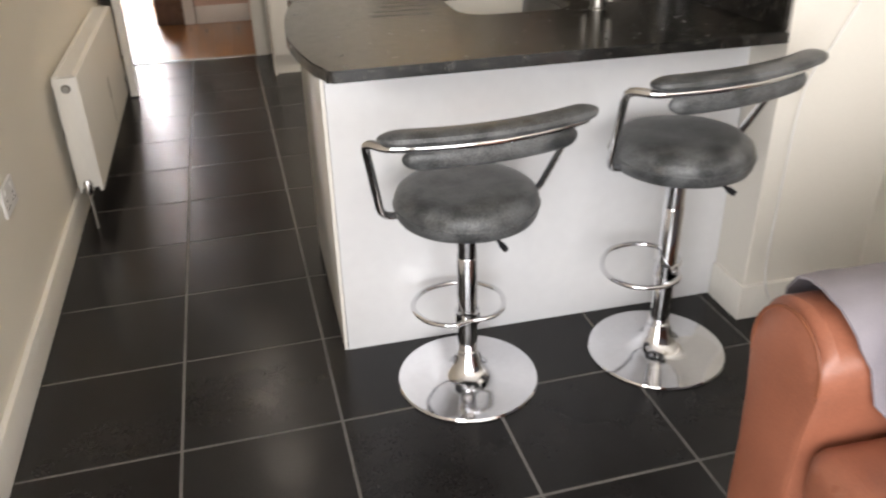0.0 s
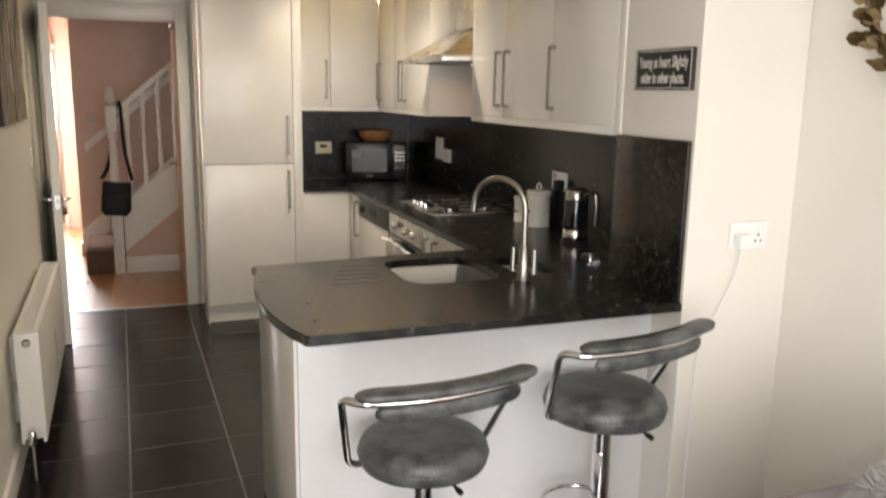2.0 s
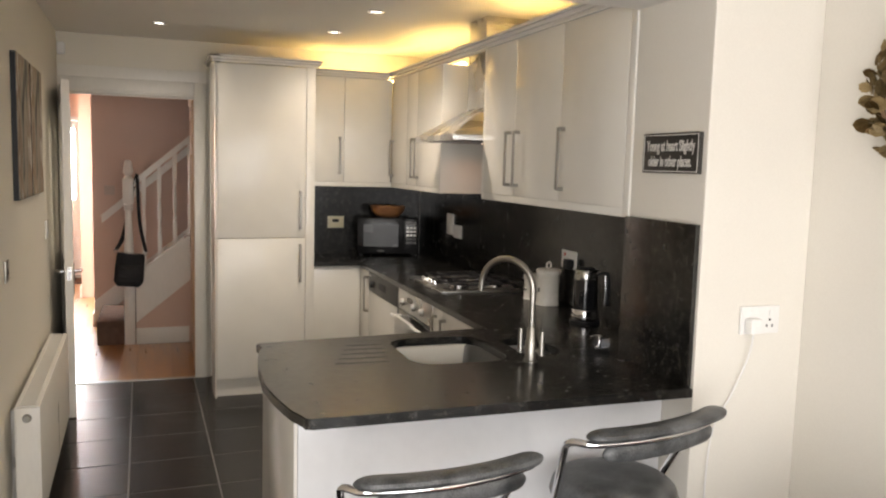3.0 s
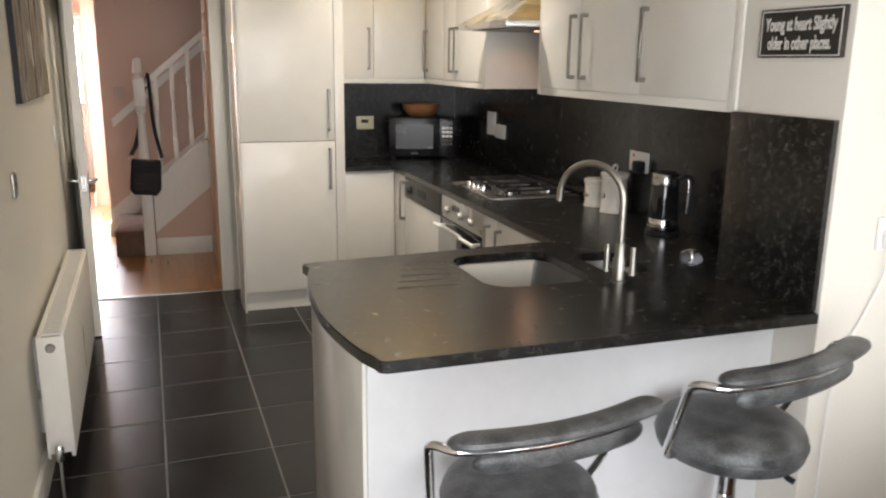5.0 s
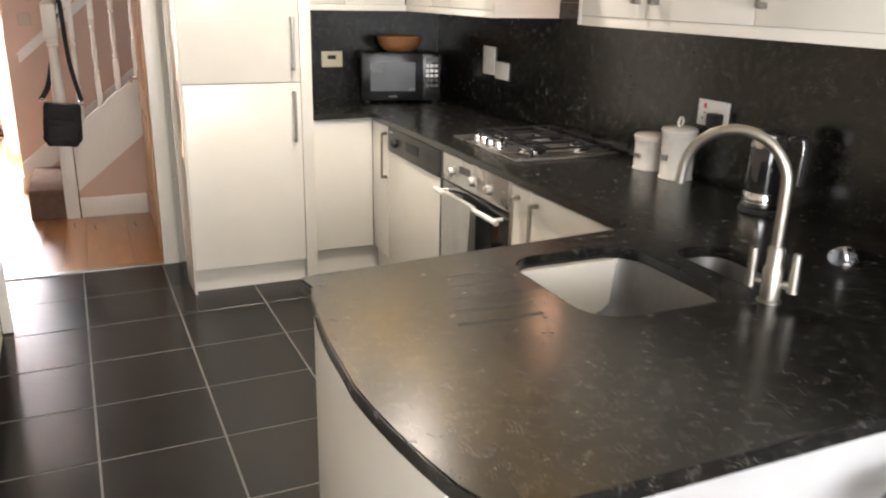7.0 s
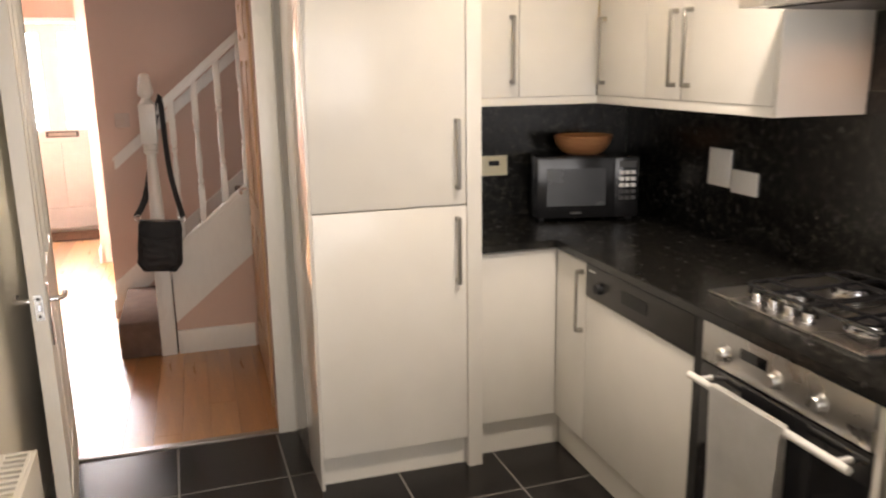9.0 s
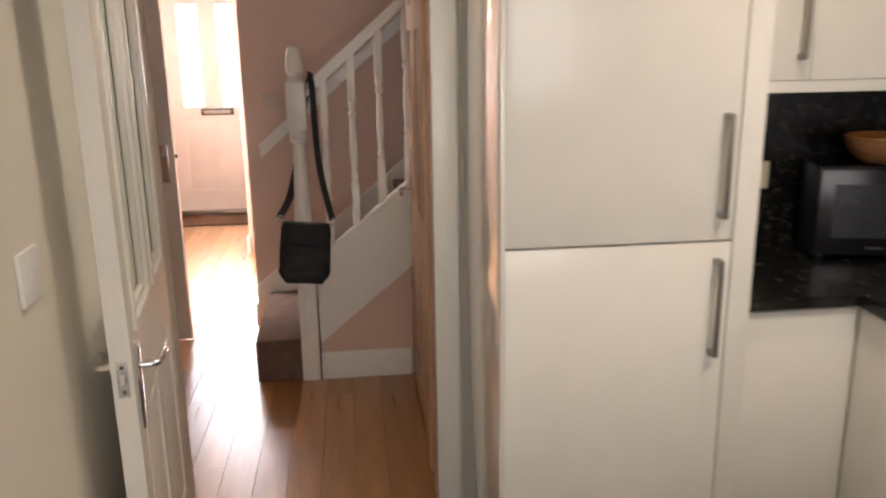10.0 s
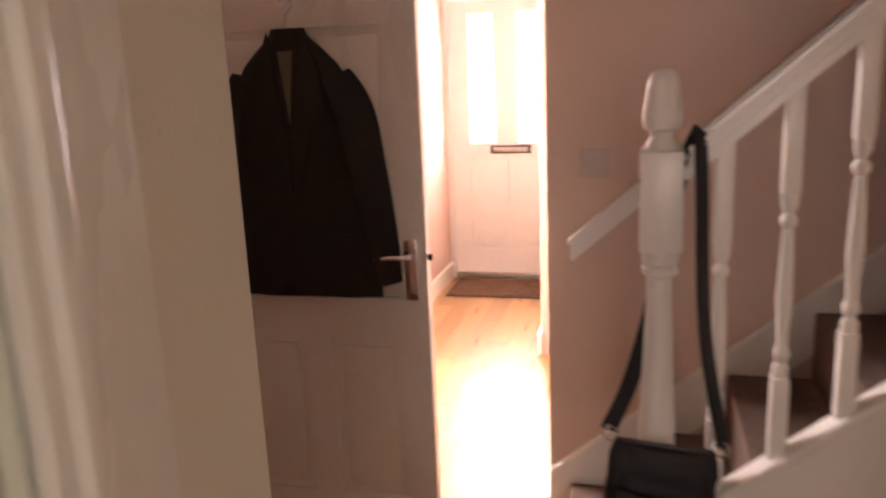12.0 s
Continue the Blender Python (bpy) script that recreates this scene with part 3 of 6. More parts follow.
wall_unit("gloss ivory corner wall cabinet on the end wall", 1.198, XW, YWU, YB - 0.014, ((1.198, 1.452, 1.418), (1.452, XW - 0.002, 0)), True)
left_unit = wall_unit("gloss ivory wall cabinet beside the cooker hood", XW, XR - 0.014, 4.775, YWU - 0.001, ((5.48, YWU - 0.004, 5.79), (5.245, 5.48, 5.285), (4.775, 5.245, 5.2)), False)
part("end_panel", one(XW, XR - 0.014, 4.757, 4.774, 1.43, 2.205, 0.001), GLOSS, left_unit)
right_unit = wall_unit("gloss ivory wall cabinet near the peninsula", XW, XR - 0.014, 2.735, 4.08, ((3.705, 4.08, 3.745), (3.24, 3.705, 3.65), (2.735, 3.24, 3.205)), False)
part("end_panel", one(XW, XR - 0.014, 4.081, 4.098, 1.43, 2.205, 0.001), GLOSS, right_unit)
part("filler", one(XW, XR - 0.014, YP1 + 0.003, 2.733, 1.43, 2.205, 0.001), GLOSS, right_unit)
structure("trim_pelmet", boxes((1.198, XW + 0.004, YWU + 0.004, YWU + 0.026, 1.428, 1.4615), (XW + 0.004, XW + 0.026, 4.775, YWU + 0.026, 1.428, 1.4615), (XW + 0.004, XW + 0.026, 2.735, 4.08, 1.428, 1.4615), bevel=0.002), GLOSS, "ivory light pelmet under the wall cabinets", "pelmet", True)


def cornice(points, z):
    """A stepped cornice along a line on the plan; it grows outwards to the left of the line."""
    bm = bmesh.new()
    for (ax, ay), (bx, by) in zip(points, points[1:]):
        d = Vector((bx - ax, by - ay, 0))
        m = Matrix.Translation((ax, ay, z)) @ Matrix.Rotation(math.atan2(d.y, d.x), 4, "Z")
        n = d.length
        box(bm, -0.02, n + 0.02, -0.03, 0.012, 0.0, 0.018, 0.003, 1, m)
        box(bm, -0.03, n + 0.03, -0.03, 0.026, 0.0185, 0.034, 0.004, 2, m)
        box(bm, -0.04, n + 0.04, -0.03, 0.04, 0.0345, 0.048, 0.003, 1, m)
    return bm


structure("trim_cornice", cornice([(XW, 2.74), (XW, 5.84)], 2.2055), GLOSS, "ivory cornice along the top of the wall cabinets", "cornice", True)
structure("trim_cornice_end", cornice([(XW - 0.05, YWU), (1.26, YWU)], 2.2055), GLOSS, "ivory cornice over the corner cabinet", "cornice", True)
structure("trim_cornice_tall", cornice([(1.2, 5.6), (0.545, 5.6), (0.545, 6.1)], 2.226), GLOSS, "ivory cornice on the tall cabinet", "cornice", True)
strip = thing("cabinet_top_light", "warm yellow light strip on top of the wall cabinets", "strip light", (1.95, 4.4, 2.206))
for y0, y1 in ((2.9, 4.07), (4.78, 5.83)):
    part("strip", one(1.93, 1.96, y0, y1, 2.2065, 2.225), STRIP, strip)
strip_b = thing("cabinet_top_light", "warm yellow light strip over the corner cabinet", "strip light", (1.5, 6.0, 2.206))
part("strip", boxes((1.25, 1.9, 6.02, 6.05, 2.2065, 2.225)), STRIP, strip_b)

# base units
XB = 1.535


def base_door(parent, a, b, z0=0.155, z1=0.868, h=None, x=XB):
    d = part("door", one(x, x + 0.02, a + 0.0015, b - 0.0015, z0, z1, 0.0025), GLOSS, parent)
    if h:
        bar_handle(d, (x, h, 0.6), (x, h, 0.83), (-1, 0, 0))
    return d


corner = thing("corner_base_cabinet", "gloss ivory corner base cabinet below the microwave", "cabinet", (1.5, 5.8, 0))
part("carcass", boxes((1.1975, XR - 0.015, 5.662, YB - 0.002, 0.15, 0.879), (1.557, XR - 0.015, 5.385, 5.6615, 0.15, 0.879)), CARCASS, corner)
part("door", one(1.1985, XB - 0.001, 5.64, 5.66, 0.155, 0.868, 0.0025), GLOSS, corner)
base_door(corner, 5.385, 5.637, h=5.41)
structure("plinth_end", boxes((1.1975, 1.575, 5.68, 5.696, 0, 0.149)), GLOSS, "ivory plinth under the corner cabinet", "plinth")
structure("plinth_side", boxes((1.576, 1.592, 3.31, 5.679, 0, 0.149)), GLOSS, "ivory plinth under the base cabinets", "plinth")

dish = thing("dishwasher", "integrated dishwasher with a dark control panel and ivory door", "dishwasher", (1.8, 5.04, 0.15))
part("body", boxes((1.56, XR - 0.015, 4.703, 5.382, 0.15, 0.875)), DARK_STEEL, dish)
part("door", one(XB, XB + 0.02, 4.703, 5.3815, 0.155, 0.742, 0.0025), GLOSS, dish)
cp = part("control_panel", one(XB - 0.004, XB + 0.02, 4.703, 5.3815, 0.746, 0.87, 0.003), DARK_STEEL, dish)
part("dial", lathe(bmesh.new(), [(0.0, 0.02), (0.018, 0.02), (0.022, 0.0)], Matrix.Translation((XB - 0.004, 5.27, 0.80)) @ Matrix.Rotation(radians(-90), 4, "Y")), BLACK, cp)
part("grip_recess", one(XB - 0.0062, XB - 0.004, 4.96, 5.12, 0.79, 0.835), BLACK, cp)
part("name_mark", one(XB - 0.0052, XB - 0.004, 5.31, 5.36, 0.845, 0.853), STEEL, cp)

oven = thing("oven", "built-in stainless steel oven with a black glass door", "oven", (1.8, 4.36, 0.15))
part("body", boxes((1.56, XR - 0.015, 4.046, 4.68, 0.15, 0.875)), DARK_STEEL, oven)
fascia = part("control_panel", one(XB - 0.006, XB + 0.02, 4.048, 4.66, 0.756, 0.872, 0.003), STEEL, oven)
for y in (4.55, 4.35, 4.2):
    part("knob", lathe(bmesh.new(), [(0.0, 0.026), (0.016, 0.026), (0.019, 0.022), (0.02, 0.006), (0.026, 0.0)], Matrix.Translation((XB - 0.006, y, 0.808)) @ Matrix.Rotation(radians(-90), 4, "Y"), 20), STEEL, fascia)
part("clock", one(XB - 0.0075, XB - 0.006, 4.39, 4.49, 0.815, 0.845), BLACK_GLASS, fascia)
od = part("door", one(XB - 0.004, XB + 0.02, 4.048, 4.66, 0.16, 0.75, 0.003), BLACK_GLASS, oven)
bm = bmesh.new()
sweep(bm, [(XB - 0.05, 4.06, 0.715), (XB - 0.05, 4.65, 0.715)], 0.011, 12)
for y in (4.1, 4.61):
    sweep(bm, [(XB - 0.05, y, 0.715), (XB - 0.003, y, 0.715)], 0.008, 10)
part("handle", bm, PLASTIC, od, "pale tubular handle")
part("filler", one(XB, XB + 0.02, 4.6615, 4.7015, 0.155, 0.872), DARK_STEEL, oven)

towel = thing("tea_towel", "white tea towel hanging over the oven handle", "towel", (XB - 0.05, 4.4, 0.3))
bm = bmesh.new()
rows = []
for i in range(15):
    u = i / 14
    ring = []
    for k, (dx, z) in enumerate(((0.018, 0.34), (0.017, 0.55), (0.016, 0.70), (0.011, 0.729), (0.0, 0.733), (-0.011, 0.729), (-0.017, 0.70), (-0.02, 0.55), (-0.022, 0.42), (-0.024, 0.30))):
        wave = 0.006 * math.sin(u * 17 + k * 0.3) * (abs(0.73 - z) / 0.4)
        ring.append(bm.verts.new((XB - 0.05 + dx + (wave if dx < 0 else wave * 0.3), 4.26 + 0.27 * u + 0.01 * math.sin(k + u * 3), z + 0.012 * math.sin(u * 5) * (1 if k in (0, 9) else 0))))
    rows.append(ring)
for a, b in zip(rows, rows[1:]):
    for k in range(len(a) - 1):
        bm.faces.new((a[k], a[k + 1], b[k + 1], b[k]))
bmesh.ops.solidify(bm, geom=bm.faces, thickness=0.003)
part("cloth", bm, TOWEL, towel)

pull = thing("pullout_base_cabinet", "narrow gloss ivory base cabinet beside the oven", "cabinet", (1.8, 3.97, 0.15))
part("carcass", boxes((1.557, XR - 0.015, 3.905, 4.044, 0.15, 0.879)), CARCASS, pull)
base_door(pull, 3.905, 4.045, h=3.985)
side_unit = thing("base_cabinet", "gloss ivory base cabinet under the worktop corner", "cabinet", (1.8, 3.6, 0.15))
part("carcass", boxes((1.557, XR - 0.015, 3.31, 3.903, 0.15, 0.879)), CARCASS, side_unit)
base_door(side_unit, 3.31, 3.903, h=3.855)

# hob and hood
hob = thing("gas_hob", "stainless steel gas hob with black pan supports", "hob", (1.87, 4.48, 0.91))
part("plate", one(1.63, 2.11, 4.185, 4.785, 0.9105, 0.92, 0.004), STEEL, hob)
for bx, by, r in ((1.78, 4.33, 0.045), (2.0, 4.33, 0.035), (1.8, 4.6, 0.035), (2.0, 4.6, 0.05)):
    burner = part("burner", lathe(bmesh.new(), [(r * 1.35, 0.0), (r * 1.3, 0.006), (r, 0.008), (r, 0.018), (0, 0.019)], Matrix.Translation((bx, by, 0.9205))), CHROME, hob)
    part("cap", lathe(bmesh.new(), [(r * 0.8, 0.0), (r * 0.82, 0.005), (r * 0.6, 0.009), (0, 0.01)], Matrix.Translation((bx, by, 0.94))), BLACK, burner)
for y0, y1 in ((4.215, 4.455), (4.475, 4.715)):
    bm = bmesh.new()
    sweep(bm, bent([(1.9, y0, 0.95), (1.71, y0, 0.95), (1.71, y1, 0.95), (2.09, y1, 0.95), (2.09, y0, 0.95), (1.901, y0, 0.95)], 0.02), 0.0055, 6)
    support = part("pan_support", bm, BLACK, hob)
    for bx in (1.79, 2.0):
        part("finger", one(bx - 0.004, bx + 0.004, y0, y1, 0.947, 0.957), BLACK, support)
    part("finger", one(1.71, 2.09, (y0 + y1) / 2 - 0.004, (y0 + y1) / 2 + 0.004, 0.947, 0.957), BLACK, support)
    for x in (1.72, 2.08):
        for y in (y0 + 0.012, y1 - 0.012):
            part("foot", one(x - 0.005, x + 0.005, y - 0.005, y + 0.005, 0.92, 0.948), BLACK, support)
for k in range(4):
    part("knob", lathe(bmesh.new(), [(0.021, 0.0), (0.021, 0.004), (0.017, 0.006), (0.015, 0.026), (0.012, 0.029), (0, 0.029)], Matrix.Translation((1.672, 4.42 + 0.065 * k, 0.9205)), 18), CHROME, hob)

hood = thing("cooker_hood", "stainless steel chimney cooker hood over the hob", "cooker hood", (1.9, 4.43, 1.73))
part("rim", one(1.64, XR - 0.013, 4.108, 4.747, 1.735, 1.765, 0.002), STEEL, hood)
bm = bmesh.new()
low = [bm.verts.new(v) for v in ((1.645, 4.113, 1.7655), (XR - 0.014, 4.113, 1.7655), (XR - 0.014, 4.742, 1.7655), (1.645, 4.742, 1.7655))]
high = [bm.verts.new(v) for v in ((1.89, 4.30, 1.92), (XR - 0.014, 4.30, 1.92), (XR - 0.014, 4.555, 1.92), (1.89, 4.555, 1.92))]
bm.faces.new(low), bm.faces.new(high)
for i in range(4):
    bm.faces.new((low[i], low[(i + 1) % 4], high[(i + 1) % 4], high[i]))
part("canopy", bm, STEEL, hood)
part("chimney", one(1.89, XR - 0.002, 4.30, 4.555, 1.921, ZC - 0.002, 0.001), STEEL, hood)
part("filter", one(1.70, 2.1, 4.16, 4.70, 1.731, 1.7345), DARK_STEEL, hood)
part("lamp", lathe(bmesh.new(), [(0.0, -0.004), (0.022, -0.004), (0.026, 0.0), (0.026, 0.002)], Matrix.Translation((1.96, 4.43, 1.7285)), 20), HOOD_BULB, hood, "small warm hood lamp")

# ---------------- bar stools ----------------
def bar_stool(label, x, y, lift, turn, ring_turn):
    s = thing("bar_stool", label, "bar stool", (x, y, 0), turn, group="bar stools at the peninsula")
    part("base", lathe(bmesh.new(), [(0.0, 0.002), (0.2, 0.0), (0.204, 0.004), (0.2, 0.009), (0.16, 0.014), (0.115, 0.02), (0.08, 0.028), (0.056, 0.042), (0.042, 0.062), (0.036, 0.085), (0.032, 0.093)], n=56), CHROME, s, "domed chrome base", local=True)
    part("sleeve", lathe(bmesh.new(), [(0.033, 0.093), (0.033, 0.102), (0.0285, 0.106), (0.0285, 0.40 + lift), (0.0275, 0.403 + lift)], n=28), CHROME, s, "chrome column", local=True)
    part("gas_stem", lathe(bmesh.new(), [(0.0272, 0.4032 + lift), (0.0272, 0.505 + lift), (0.06, 0.515 + lift), (0.09, 0.5275 + lift)], n=24), CHROME, s, local=True)
    z = 0.215 + lift * 0.9
    bm = bmesh.new()
    ring = [(-0.0, -0.03, z), (-0.06, -0.035, z), (-0.115, 0.01, z), (-0.13, 0.09, z), (-0.08, 0.16, z), (0.0, 0.18, z), (0.08, 0.16, z), (0.13, 0.09, z), (0.115, 0.01, z), (0.06, -0.035, z)]
    sweep(bm, [Matrix.Rotation(radians(ring_turn - turn), 3, "Z") @ q for q in smooth_path(ring, 5, True)], 0.0075, 10, True)
    part("foot_ring", bm, CHROME, s, local=True)
    part("foot_collar", lathe(bmesh.new(), [(0.0290, z - 0.02), (0.036, z - 0.018), (0.036, z + 0.018), (0.0290, z + 0.02)], n=24), CHROME, s, local=True)
    t = lift
    bm = bmesh.new()
    lathe(bm, [(0.0, 0.528 + t), (0.13, 0.528 + t), (0.168, 0.529 + t), (0.18, 0.534 + t), (0.186, 0.546 + t), (0.188, 0.565 + t), (0.186, 0.583 + t), (0.179, 0.598 + t), (0.165, 0.609 + t), (0.14, 0.616 + t), (0.09, 0.618 + t), (0.045, 0.616 + t), (0.0, 0.615 + t)], n=64)
    for v in bm.verts:
        v.co += 0.004 * noise.noise(v.co * 11 + Vector((x, y, 0)) * 7) * Vector((v.co.x * 2, v.co.y * 2, 0.6))
    part("seat", bm, GREY_HIDE, s, local=True)
    bm = bmesh.new()
    sweep(bm, [(0.1885 * math.cos(a), 0.1885 * math.sin(a), 0.566 + t) for a in (2 * math.pi * k / 64 for k in range(64))], 0.0022, 6, True)
    part("seat_seam", bm, GREY_HIDE, s, local=True)
    bm = bmesh.new()
    sweep(bm, [(0.02, 0, 0.514 + t), (0.03, -0.13, 0.512 + t), (0.034, -0.15, 0.502 + t)], 0.005, 8)
    sweep(bm, [(0.034, -0.148, 0.503 + t), (0.038, -0.168, 0.497 + t)], 0.008, 8)
    part("lever", bm, BLACK, s, local=True)
    # one bent tube from under the seat, up both sides and round the back
    arc = [(0.25 * u, -0.155 - 0.05 * (1 - u * u), 0.80 + t) for u in (-1 + k / 7 for k in range(15))]
    tube = bent([(-0.12, 0.02, 0.545 + t), (-0.222, 0.02, 0.548 + t), (-0.282, -0.095, 0.80 + t)] + arc + [(0.265, -0.095, 0.80 + t), (0.212, 0.02, 0.548 + t), (0.12, 0.02, 0.545 + t)], 0.04, 5)
    bm = bmesh.new()
    sweep(bm, tube, 0.0105, 12)
    part("back_tube", bm, CHROME, s, "bent chrome tube", local=True)
    for name, z0, z1, rr, wide in (("back_roll", 0.807, 0.842, -0.004, 0.268), ("back_pad", 0.745, 0.798, -0.012, 0.216)):
        bm, rows = bmesh.new(), []
        n = 32
        for i in range(n + 1):
            u = math.sin(math.pi * (i / n - 0.5))
            end = max(0.12, math.sqrt(1 - max(0.0, (abs(u) - 0.78) / 0.22) ** 2))
            cx, cy = wide * u, -0.16 - rr - 0.048 * (1 - (wide * u / 0.27) ** 2)
            ux, uy = 0.35 * u, -1.0
            mid, half = (z0 + z1) / 2 + t, (z1 - z0) / 2
            th = 0.034 if name == "back_roll" else 0.017
            rows.append([bm.verts.new((cx + ux * th * end * math.cos(b), cy + uy * th * end * math.cos(b), mid + half * end * math.copysign(abs(math.sin(b)) ** 0.8, math.sin(b)))) for b in (2 * math.pi * k / 14 for k in range(14))])
        for p, q in zip(rows, rows[1:]):
            for k in range(14):
                bm.faces.new((p[k], p[(k + 1) % 14], q[(k + 1) % 14], q[k]))
        bm.faces.new(rows[0]), bm.faces.new(rows[-1])
        part(name, bm, GREY_HIDE, s, local=True)
    return s


bar_stool("grey upholstered chrome bar stool with curved back, lower seat", 0.888, 2.205, 0.0, 6, 6)
bar_stool("grey upholstered chrome bar stool with curved back, raised seat", 1.475, 2.185, 0.077, 13, 60)


# ---------------- kitchen: loose things ----------------
def faced(x, y, z, out):
    """A frame on a wall: local x to the right as one faces it, y out of the wall, z up. out: the wall's outward direction."""
    o = Vector(out)
    right = Vector((0, 0, 1)).cross(o)
    m = Matrix((right, o, Vector((0, 0, 1)))).transposed().to_4x4()
    return Matrix.Translation((x, y, z)) @ m


def wall_plate(name, label, at, out, w, h, mat=PLASTIC, details="switch"):
    p = thing(name, label, "socket" if details.startswith("socket") else "switch", at)
    m = faced(*at, out)
    part("plate", one(-w / 2, w / 2, 0.0005, 0.009, -h / 2, h / 2, 0.003, 2, m), mat, p)
    if details.startswith("socket"):
        for sx in (-w / 4, w / 4):
            part("rocker", one(sx - 0.006, sx + 0.006, 0.009, 0.012, h * 0.18, h * 0.36, 0.001, 1, m), RED if details == "socket_red" and sx < 0 else mat, p)
            holes = bmesh.new()
            for hx, hz in ((0, 0.0), (-0.011, -0.02), (0.011, -0.02)):
                box(holes, sx + hx - 0.003, sx + hx + 0.003, 0.0088, 0.0094, hz - 0.004, hz + 0.004, m=m)
            part("pin_holes", holes, BLACK, p)
    elif details == "switch":
        for sx in ((-w / 5, w / 5) if w > 0.1 else (0,)):
            part("rocker", one(sx - 0.008, sx + 0.008, 0.009, 0.013, -0.013, 0.013, 0.002, 1, m), mat, p)
    elif details == "timer":
        part("window", one(-w * 0.22, w * 0.18, 0.009, 0.0105, 0.0, h * 0.25, 0.0005, 1, m), BLACK, p)
        part("key", one(w * 0.26, w * 0.34, 0.009, 0.0115, 0.0, h * 0.2, 0.0005, 1, m), mat, p)
    return p


wall_plate("heating_switch", "cream fused switch plate on the black splashback", (1.462, YB - 0.0125, 1.148), (0, -1, 0), 0.125, 0.09, AGED_PLASTIC, "timer")
wall_plate("cooker_switch", "tall white cooker switch plate on the splashback", (XR - 0.0125, 5.435, 1.19), (-1, 0, 0), 0.135, 0.146, PLASTIC, "switch")
wall_plate("double_socket", "white blank plate beside the cooker switch", (XR - 0.0125, 5.285, 1.148), (-1, 0, 0), 0.146, 0.088, PLASTIC, "blank")
kettle_socket = wall_plate("double_socket", "white double socket with a red switch above the kettle", (XR - 0.0125, 3.70, 1.148), (-1, 0, 0), 0.15, 0.09, PLASTIC, "socket_red")
plug = thing("plug", "black plug in the socket behind the kettle", "plug", (XR - 0.022, 3.665, 1.13))
part("body", one(XR - 0.06, XR - 0.0217, 3.64, 3.69, 1.105, 1.155, 0.008), BLACK, plug)
wall_plate("double_socket", "white double socket on the pier wall", (2.05, YP0 - 0.0005, 1.125), (0, -1, 0), 0.155, 0.092, PLASTIC, "socket")
plug = thing("plug", "white plug with a pale cable on the pier wall", "plug", (2.01, YP0 - 0.01, 1.11))
part("body", one(1.985, 2.035, YP0 - 0.045, YP0 - 0.0098, 1.085, 1.135, 0.009), PLASTIC, plug)
bm = bmesh.new()
sweep(bm, smooth_path([(2.01, YP0 - 0.03, 1.09), (2.0, YP0 - 0.02, 1.0), (1.95, YP0 - 0.012, 0.88), (1.88, YP0 - 0.012, 0.74), (1.86, YP0 - 0.022, 0.4), (1.87, YP0 - 0.022, 0.13), (1.95, YP0 - 0.03, 0.01)], 6), 0.0032, 6)
part("cable", bm, PLASTIC, plug)

tap = thing("mixer_tap", "brushed nickel swan-neck mixer tap with two levers", "tap", (1.447, 2.718, 0.91))
way = Vector((-0.576, 0.817, 0)).normalized()
o = Vector((1.447, 2.718, 0))
part("base", lathe(bmesh.new(), [(0.0, 0.9105), (0.026, 0.9105), (0.026, 0.914), (0.021, 0.918), (0.021, 0.985), (0.017, 0.992), (0.017, 1.03), (0.0125, 1.036)], Matrix.Translation(o)), NICKEL, tap)
bm = bmesh.new()
neck = [o + Vector((0, 0, 0.985)), o + Vector((0, 0, 1.14))] + [o + way * (0.108 - 0.108 * math.cos(a)) + Vector((0, 0, 1.163 + 0.108 * math.sin(a))) for a in (radians(d) for d in range(0, 181, 12))]
neck.append(neck[-1] + (neck[-1] - neck[-2]).normalized() * 0.02)
sweep(bm, neck, 0.0115, 14)
part("spout", bm, NICKEL, tap)
cross = way
bm = bmesh.new()
sweep(bm, [o - cross * 0.045 + Vector((0, 0, 0.952)), o + cross * 0.045 + Vector((0, 0, 0.952))], 0.0085, 12)
part("cross_bar", bm, NICKEL, tap)
for side in (-1, 1):
    bm = bmesh.new()
    c = o + cross * 0.043 * side
    sweep(bm, [c + Vector((0, 0, 0.938)), c + Vector((0, 0, 0.965)), c + Vector((0, 0, 1.025))], [0.0115, 0.0105, 0.0085], 12)
    part("lever", bm, NICKEL, tap)

plug = thing("sink_strainer", "chrome sink strainer lying on the worktop", "strainer", (1.785, 2.815, 0.91))
lean = Matrix.Translation((1.785, 2.815, 0.941)) @ Matrix.Rotation(radians(52), 4, (-0.8, 0.6, 0))
part("disc", lathe(bmesh.new(), [(0.0, 0.004), (0.02, 0.004), (0.034, 0.006), (0.04, 0.003), (0.04, 0.0), (0.0, -0.002)], lean), CHROME, plug)
part("post", lathe(bmesh.new(), [(0.0, -0.03), (0.009, -0.03), (0.011, -0.026), (0.006, -0.018), (0.006, -0.002)], lean, 16), CHROME, plug)

